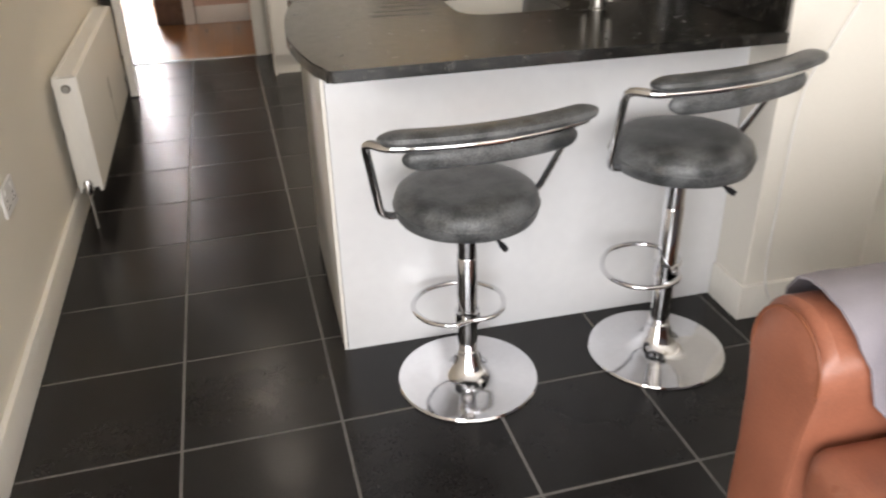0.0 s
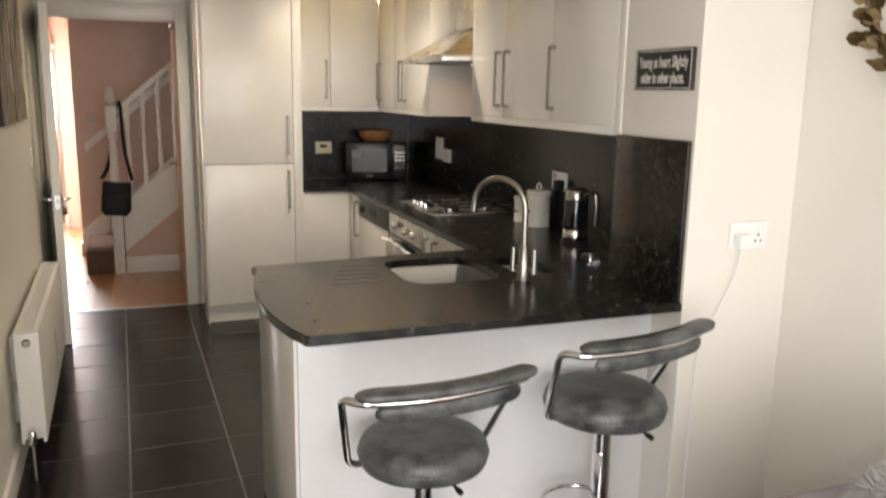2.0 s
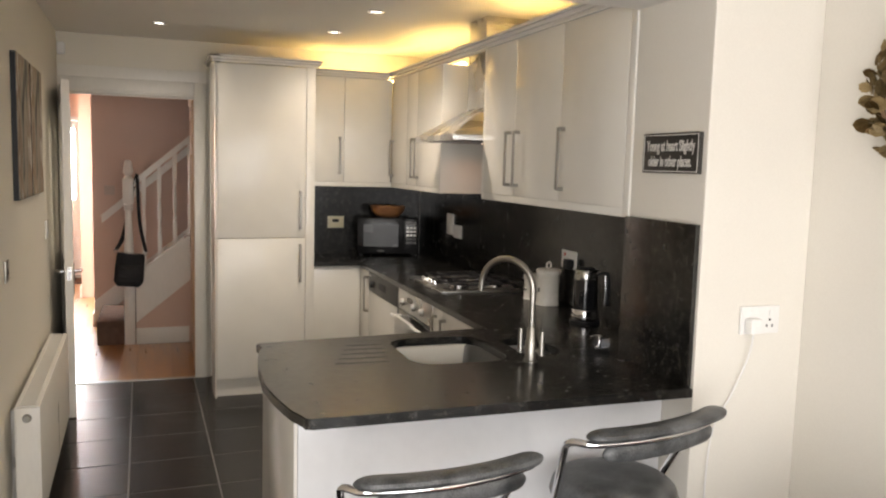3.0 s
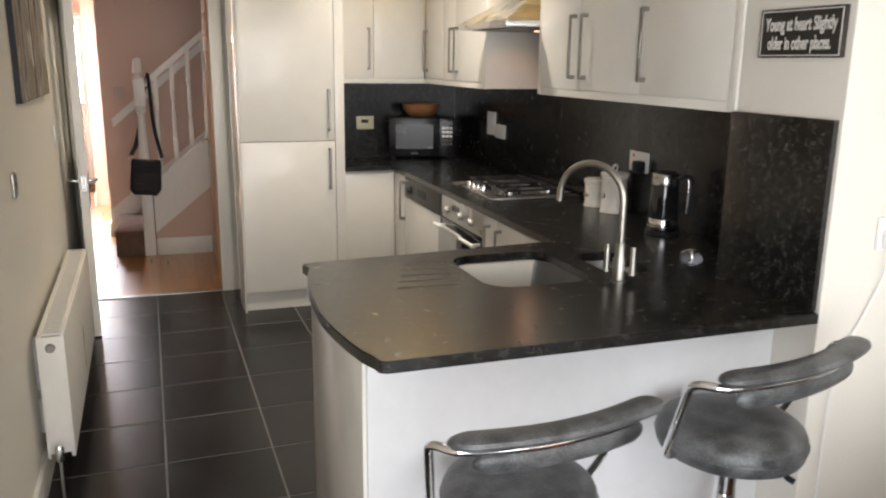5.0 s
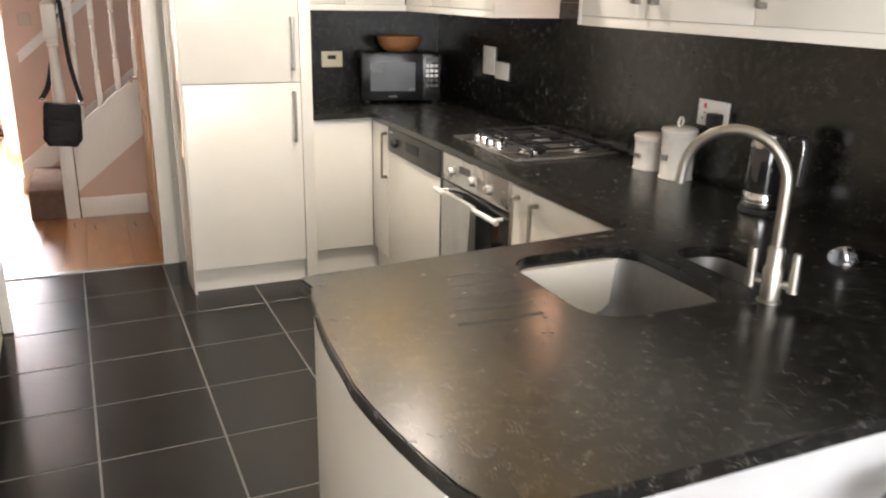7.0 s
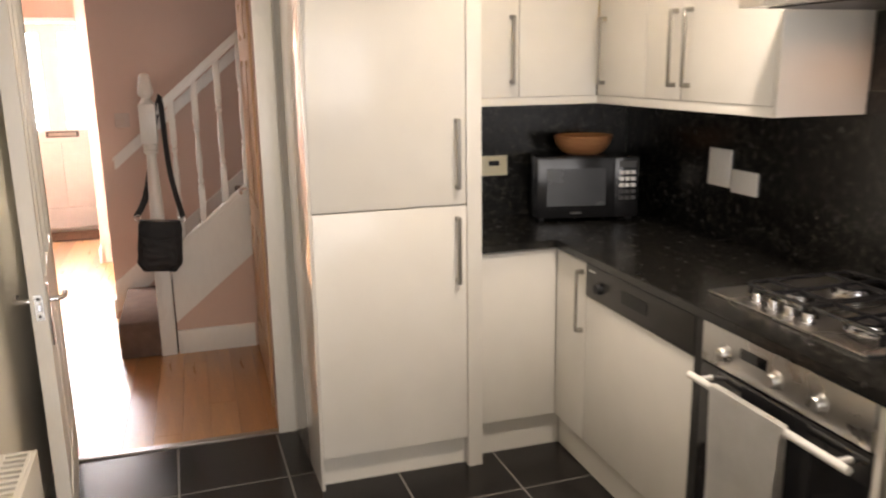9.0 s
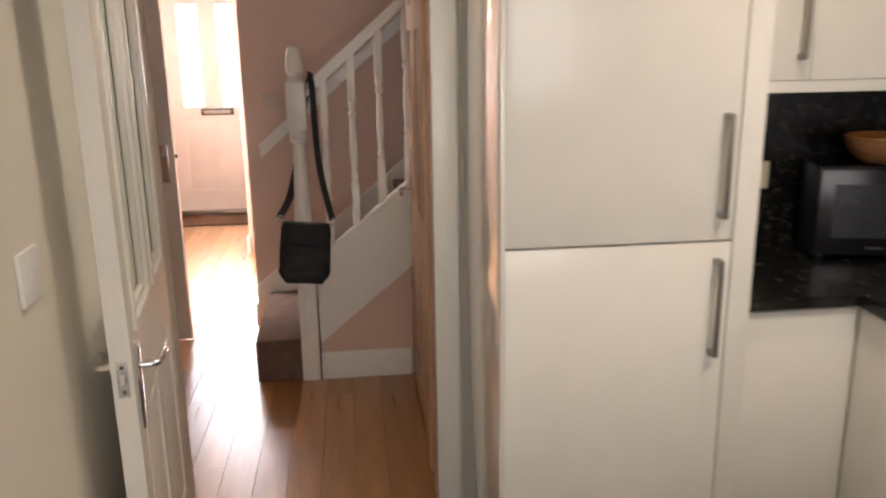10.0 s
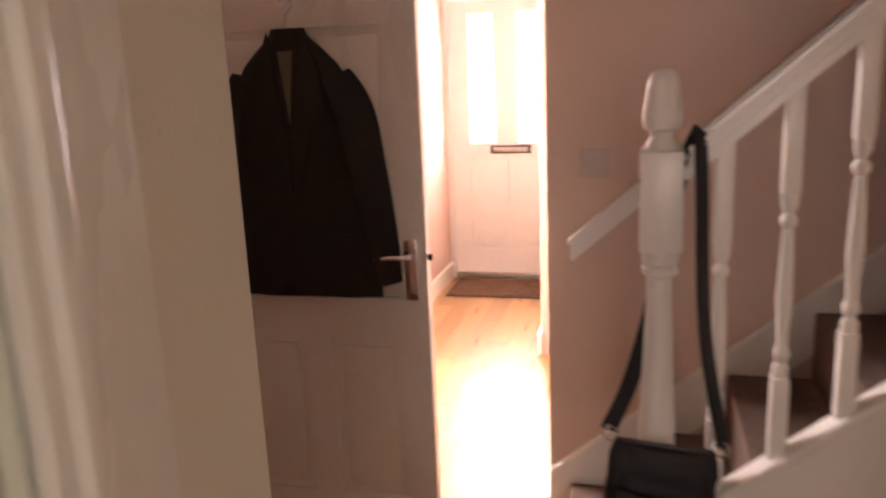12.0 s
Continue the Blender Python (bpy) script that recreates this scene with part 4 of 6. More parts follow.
for label, x, y, r, h, knob in (("squat cream enamel canister on the worktop", 2.06, 3.94, 0.056, 0.115, 0.0), ("tall cream enamel canister with a looped lid", 2.055, 3.775, 0.06, 0.165, 1.0)):
    can = thing("canister", label, "canister", (x, y, 0.91), group="canisters by the hob")
    at = Matrix.Translation((x, y, 0.9105))
    body = part("body", lathe(bmesh.new(), [(0, 0), (r, 0), (r + 0.001, 0.004), (r - 0.002, 0.008), (r - 0.002, h - 0.012), (r + 0.002, h - 0.006), (r, h)], at, 36), CERAMIC, can)
    part("lid", lathe(bmesh.new(), [(r + 0.003, h + 0.001), (r + 0.004, h + 0.012), (r - 0.004, h + 0.018), (0, h + 0.022)], at, 36), CERAMIC, can)
    part("front_mark", one(x - r - 0.0022, x - r + 0.006, y - 0.018, y + 0.018, 0.91 + h * 0.42, 0.91 + h * 0.55), STEEL, can, "faint grey lettering bar")
    bm = bmesh.new()
    if knob:
        sweep(bm, [at @ Vector((0.016 * math.sin(a), 0.016 * math.sin(a) * 0.5, h + 0.036 + 0.016 * math.cos(a))) for a in (2 * math.pi * k / 18 for k in range(18))], 0.005, 8, True)
        part("loop", bm, CERAMIC, can)
    else:
        bm.free()
        for s in (-1, 1):
            bm = bmesh.new()
            sweep(bm, [at @ Vector((0.0, s * (r - 0.001), h * 0.8)), at @ Vector((0, s * (r + 0.016), h * 0.78)), at @ Vector((0, s * (r + 0.016), h * 0.62)), at @ Vector((0, s * (r - 0.001), h * 0.6))], 0.0035, 8)
            part("loop", bm, CERAMIC, can)

kettle = thing("kettle", "slim black and steel cordless jug kettle", "kettle", (2.0, 3.305, 0.91))
at = Matrix.Translation((2.0, 3.305, 0.9105))
part("power_base", lathe(bmesh.new(), [(0, 0), (0.066, 0), (0.068, 0.005), (0.064, 0.014), (0, 0.015)], at, 40), BLACK, kettle)
part("steel_foot", lathe(bmesh.new(), [(0.0, 0.0155), (0.057, 0.0155), (0.06, 0.02), (0.06, 0.034), (0.057, 0.036), (0.0575, 0.062), (0.056, 0.064), (0.0, 0.064)], at, 40), CHROME, kettle)
part("body", lathe(bmesh.new(), [(0, 0.0645), (0.0555, 0.0645), (0.056, 0.07), (0.0525, 0.19), (0.052, 0.196), (0.0, 0.196)], at, 40), BLACK_GLASS, kettle)
part("collar", lathe(bmesh.new(), [(0.0525, 0.1965), (0.0535, 0.2), (0.0515, 0.238), (0.048, 0.243), (0.04, 0.244)], at, 40), STEEL, kettle)
part("lid", lathe(bmesh.new(), [(0.042, 0.2445), (0.038, 0.25), (0.0, 0.253)], at, 32), BLACK, kettle)
part("spout", one(-0.014, 0.014, 0.046, 0.066, 0.205, 0.238, 0.008, 2, at @ Matrix.Rotation(radians(-8), 4, "Z")), STEEL, kettle)
hd = Vector((0.62, -0.78, 0)).normalized()
for name, mat, out_by in (("handle", BLACK, 0.012), ("handle_trim", CHROME, 0.0)):
    bm = bmesh.new()
    sweep(bm, smooth_path([at @ (hd * (r + out_by) + Vector((0, 0, z))) for r, z in ((0.045, 0.226), (0.078, 0.234), (0.092, 0.215), (0.094, 0.15), (0.09, 0.09))], 6), 0.0095 if out_by else 0.006, 12, flat=0.75)
    part(name, bm, mat, kettle)

micro = thing("microwave", "black countertop microwave with a grey door window", "microwave", (1.82, 5.99, 0.91))
mm = Matrix.Translation((1.588, 5.968, 0.912)) @ Matrix.Rotation(radians(-13.5), 4, "Z")
part("body", one(0, 0.455, 0.018, 0.185, 0.012, 0.285, 0.006, 2, mm), BLACK_GLOSS, micro)
mdoor = part("door", one(0.002, 0.345, -0.008, 0.0175, 0.016, 0.281, 0.004, 2, mm), BLACK_GLOSS, micro)
part("window", one(0.045, 0.305, -0.0095, -0.0085, 0.07, 0.235, 0.0, 2, mm), varied("smoked_mesh_window", (0.022, 0.024, 0.026), (0.036, 0.039, 0.042), (0.2, 0.3), 6, 400, 0.05), mdoor, "grey mesh window")
mpan = part("control_panel", one(0.3465, 0.453, -0.006, 0.0175, 0.016, 0.281, 0.004, 2, mm), BLACK_GLOSS, micro)
part("display", one(0.365, 0.438, -0.0075, -0.0062, 0.235, 0.262, 0, 2, mm), DARK_STEEL, mpan)
for r in range(5):
    for c in range(3):
        part("key", one(0.366 + 0.026 * c, 0.386 + 0.026 * c, -0.008, -0.0062, 0.205 - 0.028 * r, 0.222 - 0.028 * r, 0.001, 1, mm), PLASTIC if r < 3 else DARK_STEEL, mpan)
part("name_mark", one(0.15, 0.2, -0.0092, -0.0083, 0.035, 0.043, 0, 2, mm), DARK_STEEL, mdoor)
for fx in (0.03, 0.425):
    part("foot", one(fx - 0.012, fx + 0.012, 0.03, 0.18, -0.0015, 0.0118, 0.002, 1, mm), BLACK, micro)
bowl = thing("wooden_bowl", "turned brown wooden bowl on top of the microwave", "bowl", (1.815, 6.0, 1.198))
part("bowl", lathe(bmesh.new(), [(0.0, 0.0), (0.07, 0.0), (0.1, 0.012), (0.13, 0.045), (0.142, 0.082), (0.138, 0.086), (0.132, 0.082), (0.12, 0.05), (0.09, 0.02), (0.0, 0.012)], Matrix.Translation((1.83, 6.01, 1.1978)) @ Matrix.Diagonal((0.95, 0.8, 1, 1)), 40), BOWL_WOOD, bowl)

for lx, ly in ((0.28, 4.56), (0.21, 5.44), (1.31, 4.47), (1.25, 5.25)):
    dl = thing("downlight", "small chrome recessed ceiling downlight", "downlight", (lx, ly, ZC), group="kitchen downlights")
    part("bezel", lathe(bmesh.new(), [(0.043, -0.0015), (0.046, -0.006), (0.04, -0.012), (0.031, -0.01), (0.03, -0.002)], Matrix.Translation((lx, ly, ZC)), 32), CHROME, dl)
    part("lamp", lathe(bmesh.new(), [(0.0, -0.006), (0.026, -0.005), (0.0295, -0.002)], Matrix.Translation((lx, ly, ZC)), 24), BULB, dl)
sensor = thing("alarm_sensor", "small white alarm sensor high in the corner", "sensor", (-0.41, YB, 2.31))
part("case", one(-0.435, -0.385, YB - 0.045, YB - 0.001, 2.27, 2.35, 0.012, 3), PLASTIC, sensor)

# ---------------- left wall ----------------
rad = thing("radiator", "white double panel radiator on the cream wall", "radiator", (left_x(4.3), 4.3, 0.13))
RY0, RY1, RZ0, RZ1 = 3.6, 4.99, 0.14, 0.612
part("front_panel", skewed(0.108, 0.122, RY0, RY1, RZ0, RZ1, 0.005), TRIM, rad)
part("back_panel", skewed(0.03, 0.042, RY0, RY1, RZ0, RZ1, 0.005), TRIM, rad)
for y0 in (RY0 - 0.002, RY1 - 0.006):
    part("side_cover", skewed(0.036, 0.114, y0, y0 + 0.008, RZ0 + 0.02, RZ1 - 0.004, 0.003), TRIM, rad)
grille = bmesh.new()
skewed(0.04, 0.048, RY0 + 0.01, RY1 - 0.01, RZ1 - 0.01, RZ1 + 0.003, 0.001, grille)
skewed(0.102, 0.11, RY0 + 0.01, RY1 - 0.01, RZ1 - 0.01, RZ1 + 0.003, 0.001, grille)
for k in range(46):
    skewed(0.048, 0.102, RY0 + 0.02 + 0.03 * k, RY0 + 0.034 + 0.03 * k, RZ1 - 0.006, RZ1 + 0.001, 0.0, grille)
part("top_grille", grille, TRIM, rad)
fins = bmesh.new()
for k in range(34):
    skewed(0.044, 0.106, RY0 + 0.03 + 0.04 * k, RY0 + 0.033 + 0.04 * k, RZ0 + 0.02, RZ1 - 0.03, 0.0, fins)
part("fins", fins, TRIM, rad)
mw = Matrix.Translation((left_x(0), 0, 0)) @ Matrix.Rotation(SKEW, 4, "Z")
part("blanking_cap", lathe(bmesh.new(), [(0.0, 0.012), (0.012, 0.012), (0.016, 0.008), (0.017, 0.0)], mw @ Matrix.Translation((0.075, RY0 - 0.002, RZ1 - 0.045)) @ Matrix.Rotation(radians(90), 4, "X"), 18), NICKEL, rad)
bm = bmesh.new()
sweep(bm, bent([mw @ Vector(p) for p in ((0.075, RY0 + 0.01, RZ0 + 0.035), (0.075, RY0 - 0.045, RZ0 + 0.035), (0.075, RY0 - 0.045, 0.0))], 0.02), 0.006, 10)
part("pipe", bm, NICKEL, rad)
part("valve", lathe(bmesh.new(), [(0.011, -0.03), (0.015, -0.02), (0.015, 0.02), (0.011, 0.03), (0.0, 0.034)], mw @ Matrix.Translation((0.075, RY0 - 0.045, RZ0 + 0.04)), 16), CHROME, rad)
for y in (RY0 + 0.15, RY1 - 0.15):
    part("bracket", skewed(0.0, 0.03, y - 0.02, y + 0.02, RZ0 + 0.05, RZ1 - 0.05), STEEL, rad)

for y0, y1 in ((4.0, 4.46), (4.5, 4.96)):
    pic = thing("canvas_print", "unframed canvas print in muted greys and browns", "picture", (left_x(y0) + 0.02, (y0 + y1) / 2, 1.4), group="pair of canvas prints")
    part("canvas", skewed(0.002, 0.024, y0, y1, 1.4, 2.03, 0.003), CANVAS, pic)
    part("edge", skewed(0.001, 0.0225, y0 - 0.004, y0 - 0.0003, 1.401, 2.029), BLACK, pic, "black side edge")
perp = (math.cos(SKEW), math.sin(SKEW), 0)
wall_plate("light_switch", "small chrome light switch on the cream wall", (left_x(3.71), 3.71, 1.136), perp, 0.086, 0.086, NICKEL)
wall_plate("double_socket", "white double socket low on the cream wall", (left_x(2.78), 2.78, 0.487), perp, 0.146, 0.088, PLASTIC, "socket")
wall_plate("light_switch", "white double light switch beside the open door", (left_x(5.24), 5.24, 1.17), perp, 0.1, 0.1, PLASTIC)


# ---------------- doors ----------------
def lever_handle(parent, m, flip=1, length=0.105):
    """A lever on a long backplate; m: x along the door, y out of its face, z up."""
    h = part("handle", one(-0.021, 0.021, 0.0, 0.008, -0.125, 0.07, 0.004, 2, m), CHROME, parent, "chrome lever handle on a backplate")
    bm = bmesh.new()
    sweep(bm, [m @ Vector(p) for p in bent([(0, 0.006, 0.02), (0, 0.048, 0.02), (flip * length * 0.6, 0.052, 0.022), (flip * length, 0.05, 0.012)], 0.02)], 0.0085, 10)
    part("lever", bm, CHROME, h)
    return h


def leaf(name, label, m, w, h, t, panels, glass=(), mat=TRIM, category="door"):
    """A door leaf in the frame m: x from 0 to w, y from -t to 0, z up. panels, glass: (x0, x1, z0, z1)."""
    d = thing(name, label, category, tuple(m.translation), kind="structure")
    holes = list(panels) + list(glass)
    xs = sorted({0.0, w, *[v for q in holes for v in q[:2]]})
    zs = sorted({0.0, h, *[v for q in holes for v in q[2:]]})
    bm = bmesh.new()
    for z0, z1 in zip(zs, zs[1:]):
        run = None
        for x0, x1 in zip(xs, xs[1:]):
            inside = any(q[0] <= x0 + 1e-6 and x1 <= q[1] + 1e-6 and q[2] <= z0 + 1e-6 and z1 <= q[3] + 1e-6 for q in holes)
            if inside:
                if run is not None:
                    box(bm, run, x0, -t, 0, z0, z1, m=m)
                run = None
            elif run is None:
                run = x0
        if run is not None:
            box(bm, run, w, -t, 0, z0, z1, m=m)
    bmesh.ops.remove_doubles(bm, verts=bm.verts, dist=1e-5)
    part("leaf", bm, mat, d, smooth=False)
    for x0, x1, z0, z1 in panels:
        p = bmesh.new()
        box(p, x0 - 0.001, x1 + 0.001, -t + 0.009, -0.009, z0 - 0.001, z1 + 0.001, m=m)
        for y0, y1 in ((-0.009, -0.002), (-t + 0.002, -t + 0.009)):
            box(p, x0 + 0.028, x1 - 0.028, y0, y1, z0 + 0.028, z1 - 0.028, 0.005, 2, m)
        part("panel", p, mat, d)
    for x0, x1, z0, z1 in glass:
        g = part("pane", one(x0, x1, -t / 2 - 0.003, -t / 2 + 0.003, z0, z1, m=m), GLASS, d, "clear glass pane")
        g.visible_shadow = False
        bead = bmesh.new()
        for y0, y1 in ((-0.018, 0.007), (-t - 0.007, -t + 0.018)):
            inner = (y0, y1 - 0.01) if y1 > -t / 2 else (y0 + 0.01, y1)
            for near, far, (p, q) in ((-0.008, 0.014, (y0, y1)), (0.0145, 0.03, inner)):
                for a, b in ((x0 + near, x0 + far), (x1 - far, x1 - near)):
                    box(bead, a, b, p, q, z0 + near, z1 - near, 0.004, 2, m)
                for c, e in ((z0 + near, z0 + far), (z1 - far, z1 - near)):
                    box(bead, x0 + far + 0.0005, x1 - far - 0.0005, p, q, c, e, 0.004, 2, m)
        part("bead", bead, mat, d)
    return d


# the kitchen door, open against the left wall: x runs from the hinge towards the lock
hinge, lockside = Vector((-0.392, 6.166, 0.008)), Vector((-0.292, 5.382, 0.008))
along = (lockside - hinge).normalized()
out = Vector((0, 0, 1)).cross(along)
DW = 0.79
md = Matrix((along, out, Vector((0, 0, 1)))).transposed().to_4x4()
md.translation = hinge
door_k = leaf("door_1", "white half-glazed kitchen door standing open against the wall", md, DW, 2.03, 0.044, ((0.085, 0.355, 0.2, 0.76), (0.435, 0.705, 0.2, 0.76)), ((0.09, 0.35, 0.972, 1.89), (0.432, 0.705, 0.972, 1.89)))
lever_handle(door_k, md @ Matrix.Translation((DW - 0.055, 0.0, 0.875)), -1)
lever_handle(door_k, md @ Matrix.Translation((DW - 0.055, -0.04, 0.875)) @ Matrix.Rotation(radians(180), 4, "Z"), 1)
plate = part("latch_plate", one(DW, DW + 0.002, -0.033, -0.009, 0.845, 0.925, 0.0, 2, md), STEEL, door_k, "steel latch plate")
for z in (0.857, 0.913):
    part("screw", lathe(bmesh.new(), [(0.0, 0.0012), (0.004, 0.0008), (0.005, 0.0)], md @ Matrix.Translation((DW + 0.002, -0.021, z)) @ Matrix.Rotation(radians(90), 4, "Y"), 12), DARK_STEEL, plate)
part("latch", one(DW + 0.002, DW + 0.012, -0.026, -0.014, 0.875, 0.9, 0.002, 1, md), CHROME, door_k)
for z in (0.2, 1.0, 1.8):
    part("hinge", one(-0.012, 0.0, -0.038, -0.002, z - 0.04, z + 0.04, 0.001, 1, md), NICKEL, door_k)

# cupboard door in the hall's right wall: x runs towards the stairs
mc = Matrix((Vector((0, 1, 0)), Vector((-1, 0, 0)), Vector((0, 0, 1)))).transposed().to_4x4()
mc.translation = (HX1 - 0.006, 6.506, 0.008)
PANELS6 = ((0.1, 0.35, 0.2, 0.76), (0.43, 0.68, 0.2, 0.76), (0.1, 0.35, 0.92, 1.62), (0.43, 0.68, 0.92, 1.62), (0.1, 0.35, 1.72, 1.9), (0.43, 0.68, 1.72, 1.9))
door_c = leaf("door_2", "white six-panel cupboard door, coloured tan for the warm hall light, closed, beside the stairs", mc, 0.78, 2.02, 0.04, PANELS6, (), WARM_TINTED_DOOR)
lever_handle(door_c, mc @ Matrix.Translation((0.715, 0.0, 0.925)), -1)
structure("door_frame_cupboard", boxes((HX1 - 0.016, HX1 - 0.001, 6.44, 6.502, 0, 2.1), (HX1 - 0.016, HX1 - 0.001, 6.5025, 7.29, 2.032, 2.1), bevel=0.004), WARM_TINTED_DOOR, "architrave round the cupboard door, in the same warm-tinted colour", "door frame", True)

# the door with the jacket, standing open across the hall
mj = Matrix.Translation((-1.5, 8.005, 0.012))
door_j = leaf("door_3", "white six-panel hall door standing open", mj @ Matrix.Translation((0, 0.04, 0)), 0.765, 2.0, 0.04, ((0.09, 0.33, 0.18, 0.74), (0.43, 0.67, 0.18, 0.74), (0.09, 0.33, 0.88, 1.715), (0.43, 0.67, 0.88, 1.715), (0.09, 0.33, 1.79, 1.9), (0.43, 0.67, 1.79, 1.9)))
lever_handle(door_j, mj @ Matrix.Translation((0.715, 0.0, 1.0)) @ Matrix.Rotation(radians(180), 4, "Z"), 1)
lever_handle(door_j, mj @ Matrix.Translation((0.715, 0.04, 1.0)), -1)
part("latch", one(0.765, 0.778, 0.012, 0.026, 1.0, 1.02, 0.002, 1, mj), BLACK, door_j)
structure("door_frame_side", boxes((HX0 - 0.001, HX0 + 0.016, 8.53, 8.6, 0, 2.12), (HX0 - 0.001, HX0 + 0.016, 9.5, 9.57, 0, 2.12), (HX0 - 0.001, HX0 + 0.016, 8.601, 9.499, 2.05, 2.12), bevel=0.004), TRIM, "white architrave of the side doorway", "door frame", True)

# front door
YD = 11.47
mf = Matrix.Translation((-1.49, YD + 0.05, 0.045))
door_f = thing("door_4", "white front door with two tall frosted panes and a letterbox", "door", tuple(mf.translation), kind="structure")
for x0, x1, z0, z1 in ((0.0, 0.132, 0, 1.995), (0.33, 0.484, 0.972, 1.995), (0.68, 0.80, 0, 1.995), (0.132, 0.68, 0, 0.2), (0.132, 0.68, 0.86, 0.972), (0.132, 0.33, 1.91, 1.995), (0.484, 0.68, 1.91, 1.995)):
    part("rail", one(x0, x1, -0.05, 0, z0, z1, 0.0, 2, mf), PLASTIC, door_f)
for x0, x1 in ((0.132, 0.40), (0.412, 0.68)):
    part("panel", one(x0, x1, -0.043, -0.006, 0.2005, 0.8595, 0.004, 2, mf), PLASTIC, door_f)
part("mullion", one(0.4005, 0.4115, -0.05, 0, 0.2005, 0.8595, 0.0, 2, mf), PLASTIC, door_f)
for x0, x1 in ((0.132, 0.33), (0.484, 0.68)):
    g = part("pane", one(x0, x1, -0.03, -0.022, 0.972, 1.91, m=mf), FROST, door_f, "frosted glass pane")
    g.visible_shadow = False
    bead = bmesh.new()
    for a, b, c, e in ((x0, x0 + 0.012, 0.972, 1.91), (x1 - 0.012, x1, 0.972, 1.91), (x0 + 0.0125, x1 - 0.0125, 0.972, 0.984), (x0 + 0.0125, x1 - 0.0125, 1.898, 1.91)):
        box(bead, a, b, -0.056, -0.031, c, e, 0.002, 1, mf)
    part("bead", bead, PLASTIC, door_f)
box_l = part("letterbox", one(0.285, 0.585, -0.06, -0.0505, 0.905, 0.965, 0.003, 2, mf), DARK_STEEL, door_f, "metal letterbox")
part("flap", one(0.31, 0.56, -0.066, -0.0605, 0.918, 0.952, 0.002, 2, mf), NICKEL, box_l)
structure("door_frame_front", boxes((-1.53, -1.492, YD - 0.02, YD + 0.08, 0.0, 2.09), (-0.687, -0.655, YD - 0.02, YD + 0.08, 0.0, 2.09), (-1.4915, -0.6875, YD - 0.02, YD + 0.08, 2.044, 2.09), bevel=0.004), PLASTIC, "white plastic front door frame", "door frame", True)
structure("threshold_front", one(-1.491, -0.688, YD - 0.03, YD + 0.1, -0.01, 0.043, 0.004), NICKEL, "metal front door threshold", "threshold", True)
matt = thing("doormat", "brown ribbed doormat inside the front door", "doormat", (-1.08, 11.2, 0.0))
part("backing", one(-1.46, -0.72, 10.95, 11.4, 0.001, 0.008, 0.003), BLACK, matt)
bm = bmesh.new()
for k in range(22):
    y = 10.97 + 0.019 * k
    sweep(bm, [(-1.44 + 0.07 * i, y + 0.004 * (-1) ** i, 0.012) for i in range(11)], 0.0065, 6)
part("mat_surface", bm, MAT_FIBRE, matt)
tagged(matt.children[1], kind="stuff")

# ---------------- stairs ----------------
RISE, GO, X1, PITCH = 0.21, 0.24, -0.31, 0.82
stairs = thing("staircase", "straight staircase with brown carpet and white strings", "staircase", (0.8, 7.8, 0), kind="structure")
for k in range(9):
    x = X1 + GO * k
    bm = one(x, -0.012 if k == 0 else 2.6 if k > 6 else x + 2 * GO, YS + 0.045 if k > 0 else YS + 0.01, YW - 0.03, RISE * k + 0.0005, RISE * (k + 1), 0.012, 3)
    part("step", bm, CARPET, stairs)


def raked(x0, x1, zlow, zhigh, y0, y1, slope=PITCH, bevel=0.004):
    """A board that climbs along x: zlow and zhigh are its edges at x = 0."""
    bm = bmesh.new()
    vs = [bm.verts.new((x, y, z + slope * x)) for y in (y0, y1) for x, z in ((x0, zlow), (x1, zlow), (x1, zhigh), (x0, zhigh))]
    bm.faces.new(vs[:4]), bm.faces.new(vs[4:])
    for i in range(4):
        bm.faces.new((vs[i], vs[(i + 1) % 4], vs[4 + (i + 1) % 4], vs[4 + i]))
    bmesh.ops.recalc_face_normals(bm, faces=bm.faces)
    bmesh.ops.bevel(bm, geom=bm.edges[:], offset=bevel, segments=2, affect="EDGES")
    return bm


part("outer_string", raked(0.0, 2.2, 0.185, 0.575, YS + 0.005, YS + 0.04), TRIM, stairs)
part("string_cap", raked(0.0, 2.2, 0.5755, 0.60, YS - 0.004, YS + 0.062), TRIM, stairs)
part("wall_string", raked(-0.385, 2.2, 0.36, 0.56, YW - 0.026, YW - 0.001), TRIM, stairs)
part("spandrel", one(0.0, HX1 - 0.002, YS + 0.02, YS + 0.038, 0.0, 0.56), HALL_PAINT, stairs, "beige panel under the string")
part("spandrel_skirting", one(0.0, HX1 - 0.017, YS + 0.002, YS + 0.0195, 0, 0.14, 0.004), TRIM, stairs)
NX, NY = -0.05, YS + 0.04
newel = part("newel_post", boxes((NX - 0.043, NX + 0.043, NY - 0.043, NY + 0.043, 0.0, 0.58), (NX - 0.043, NX + 0.043, NY - 0.043, NY + 0.043, 1.205, 1.415), bevel=0.005), TRIM, stairs, "turned white newel post")
part("turning", lathe(bmesh.new(), [(0.038, 0.581), (0.042, 0.6), (0.031, 0.625), (0.034, 0.66), (0.039, 0.74), (0.037, 0.85), (0.031, 1.0), (0.026, 1.12), (0.026, 1.145), (0.038, 1.155), (0.038, 1.167), (0.031, 1.17), (0.038, 1.178), (0.038, 1.192), (0.033, 1.2), (0.033, 1.2045)], Matrix.Translation((NX, NY, 0)), 28), TRIM, newel)
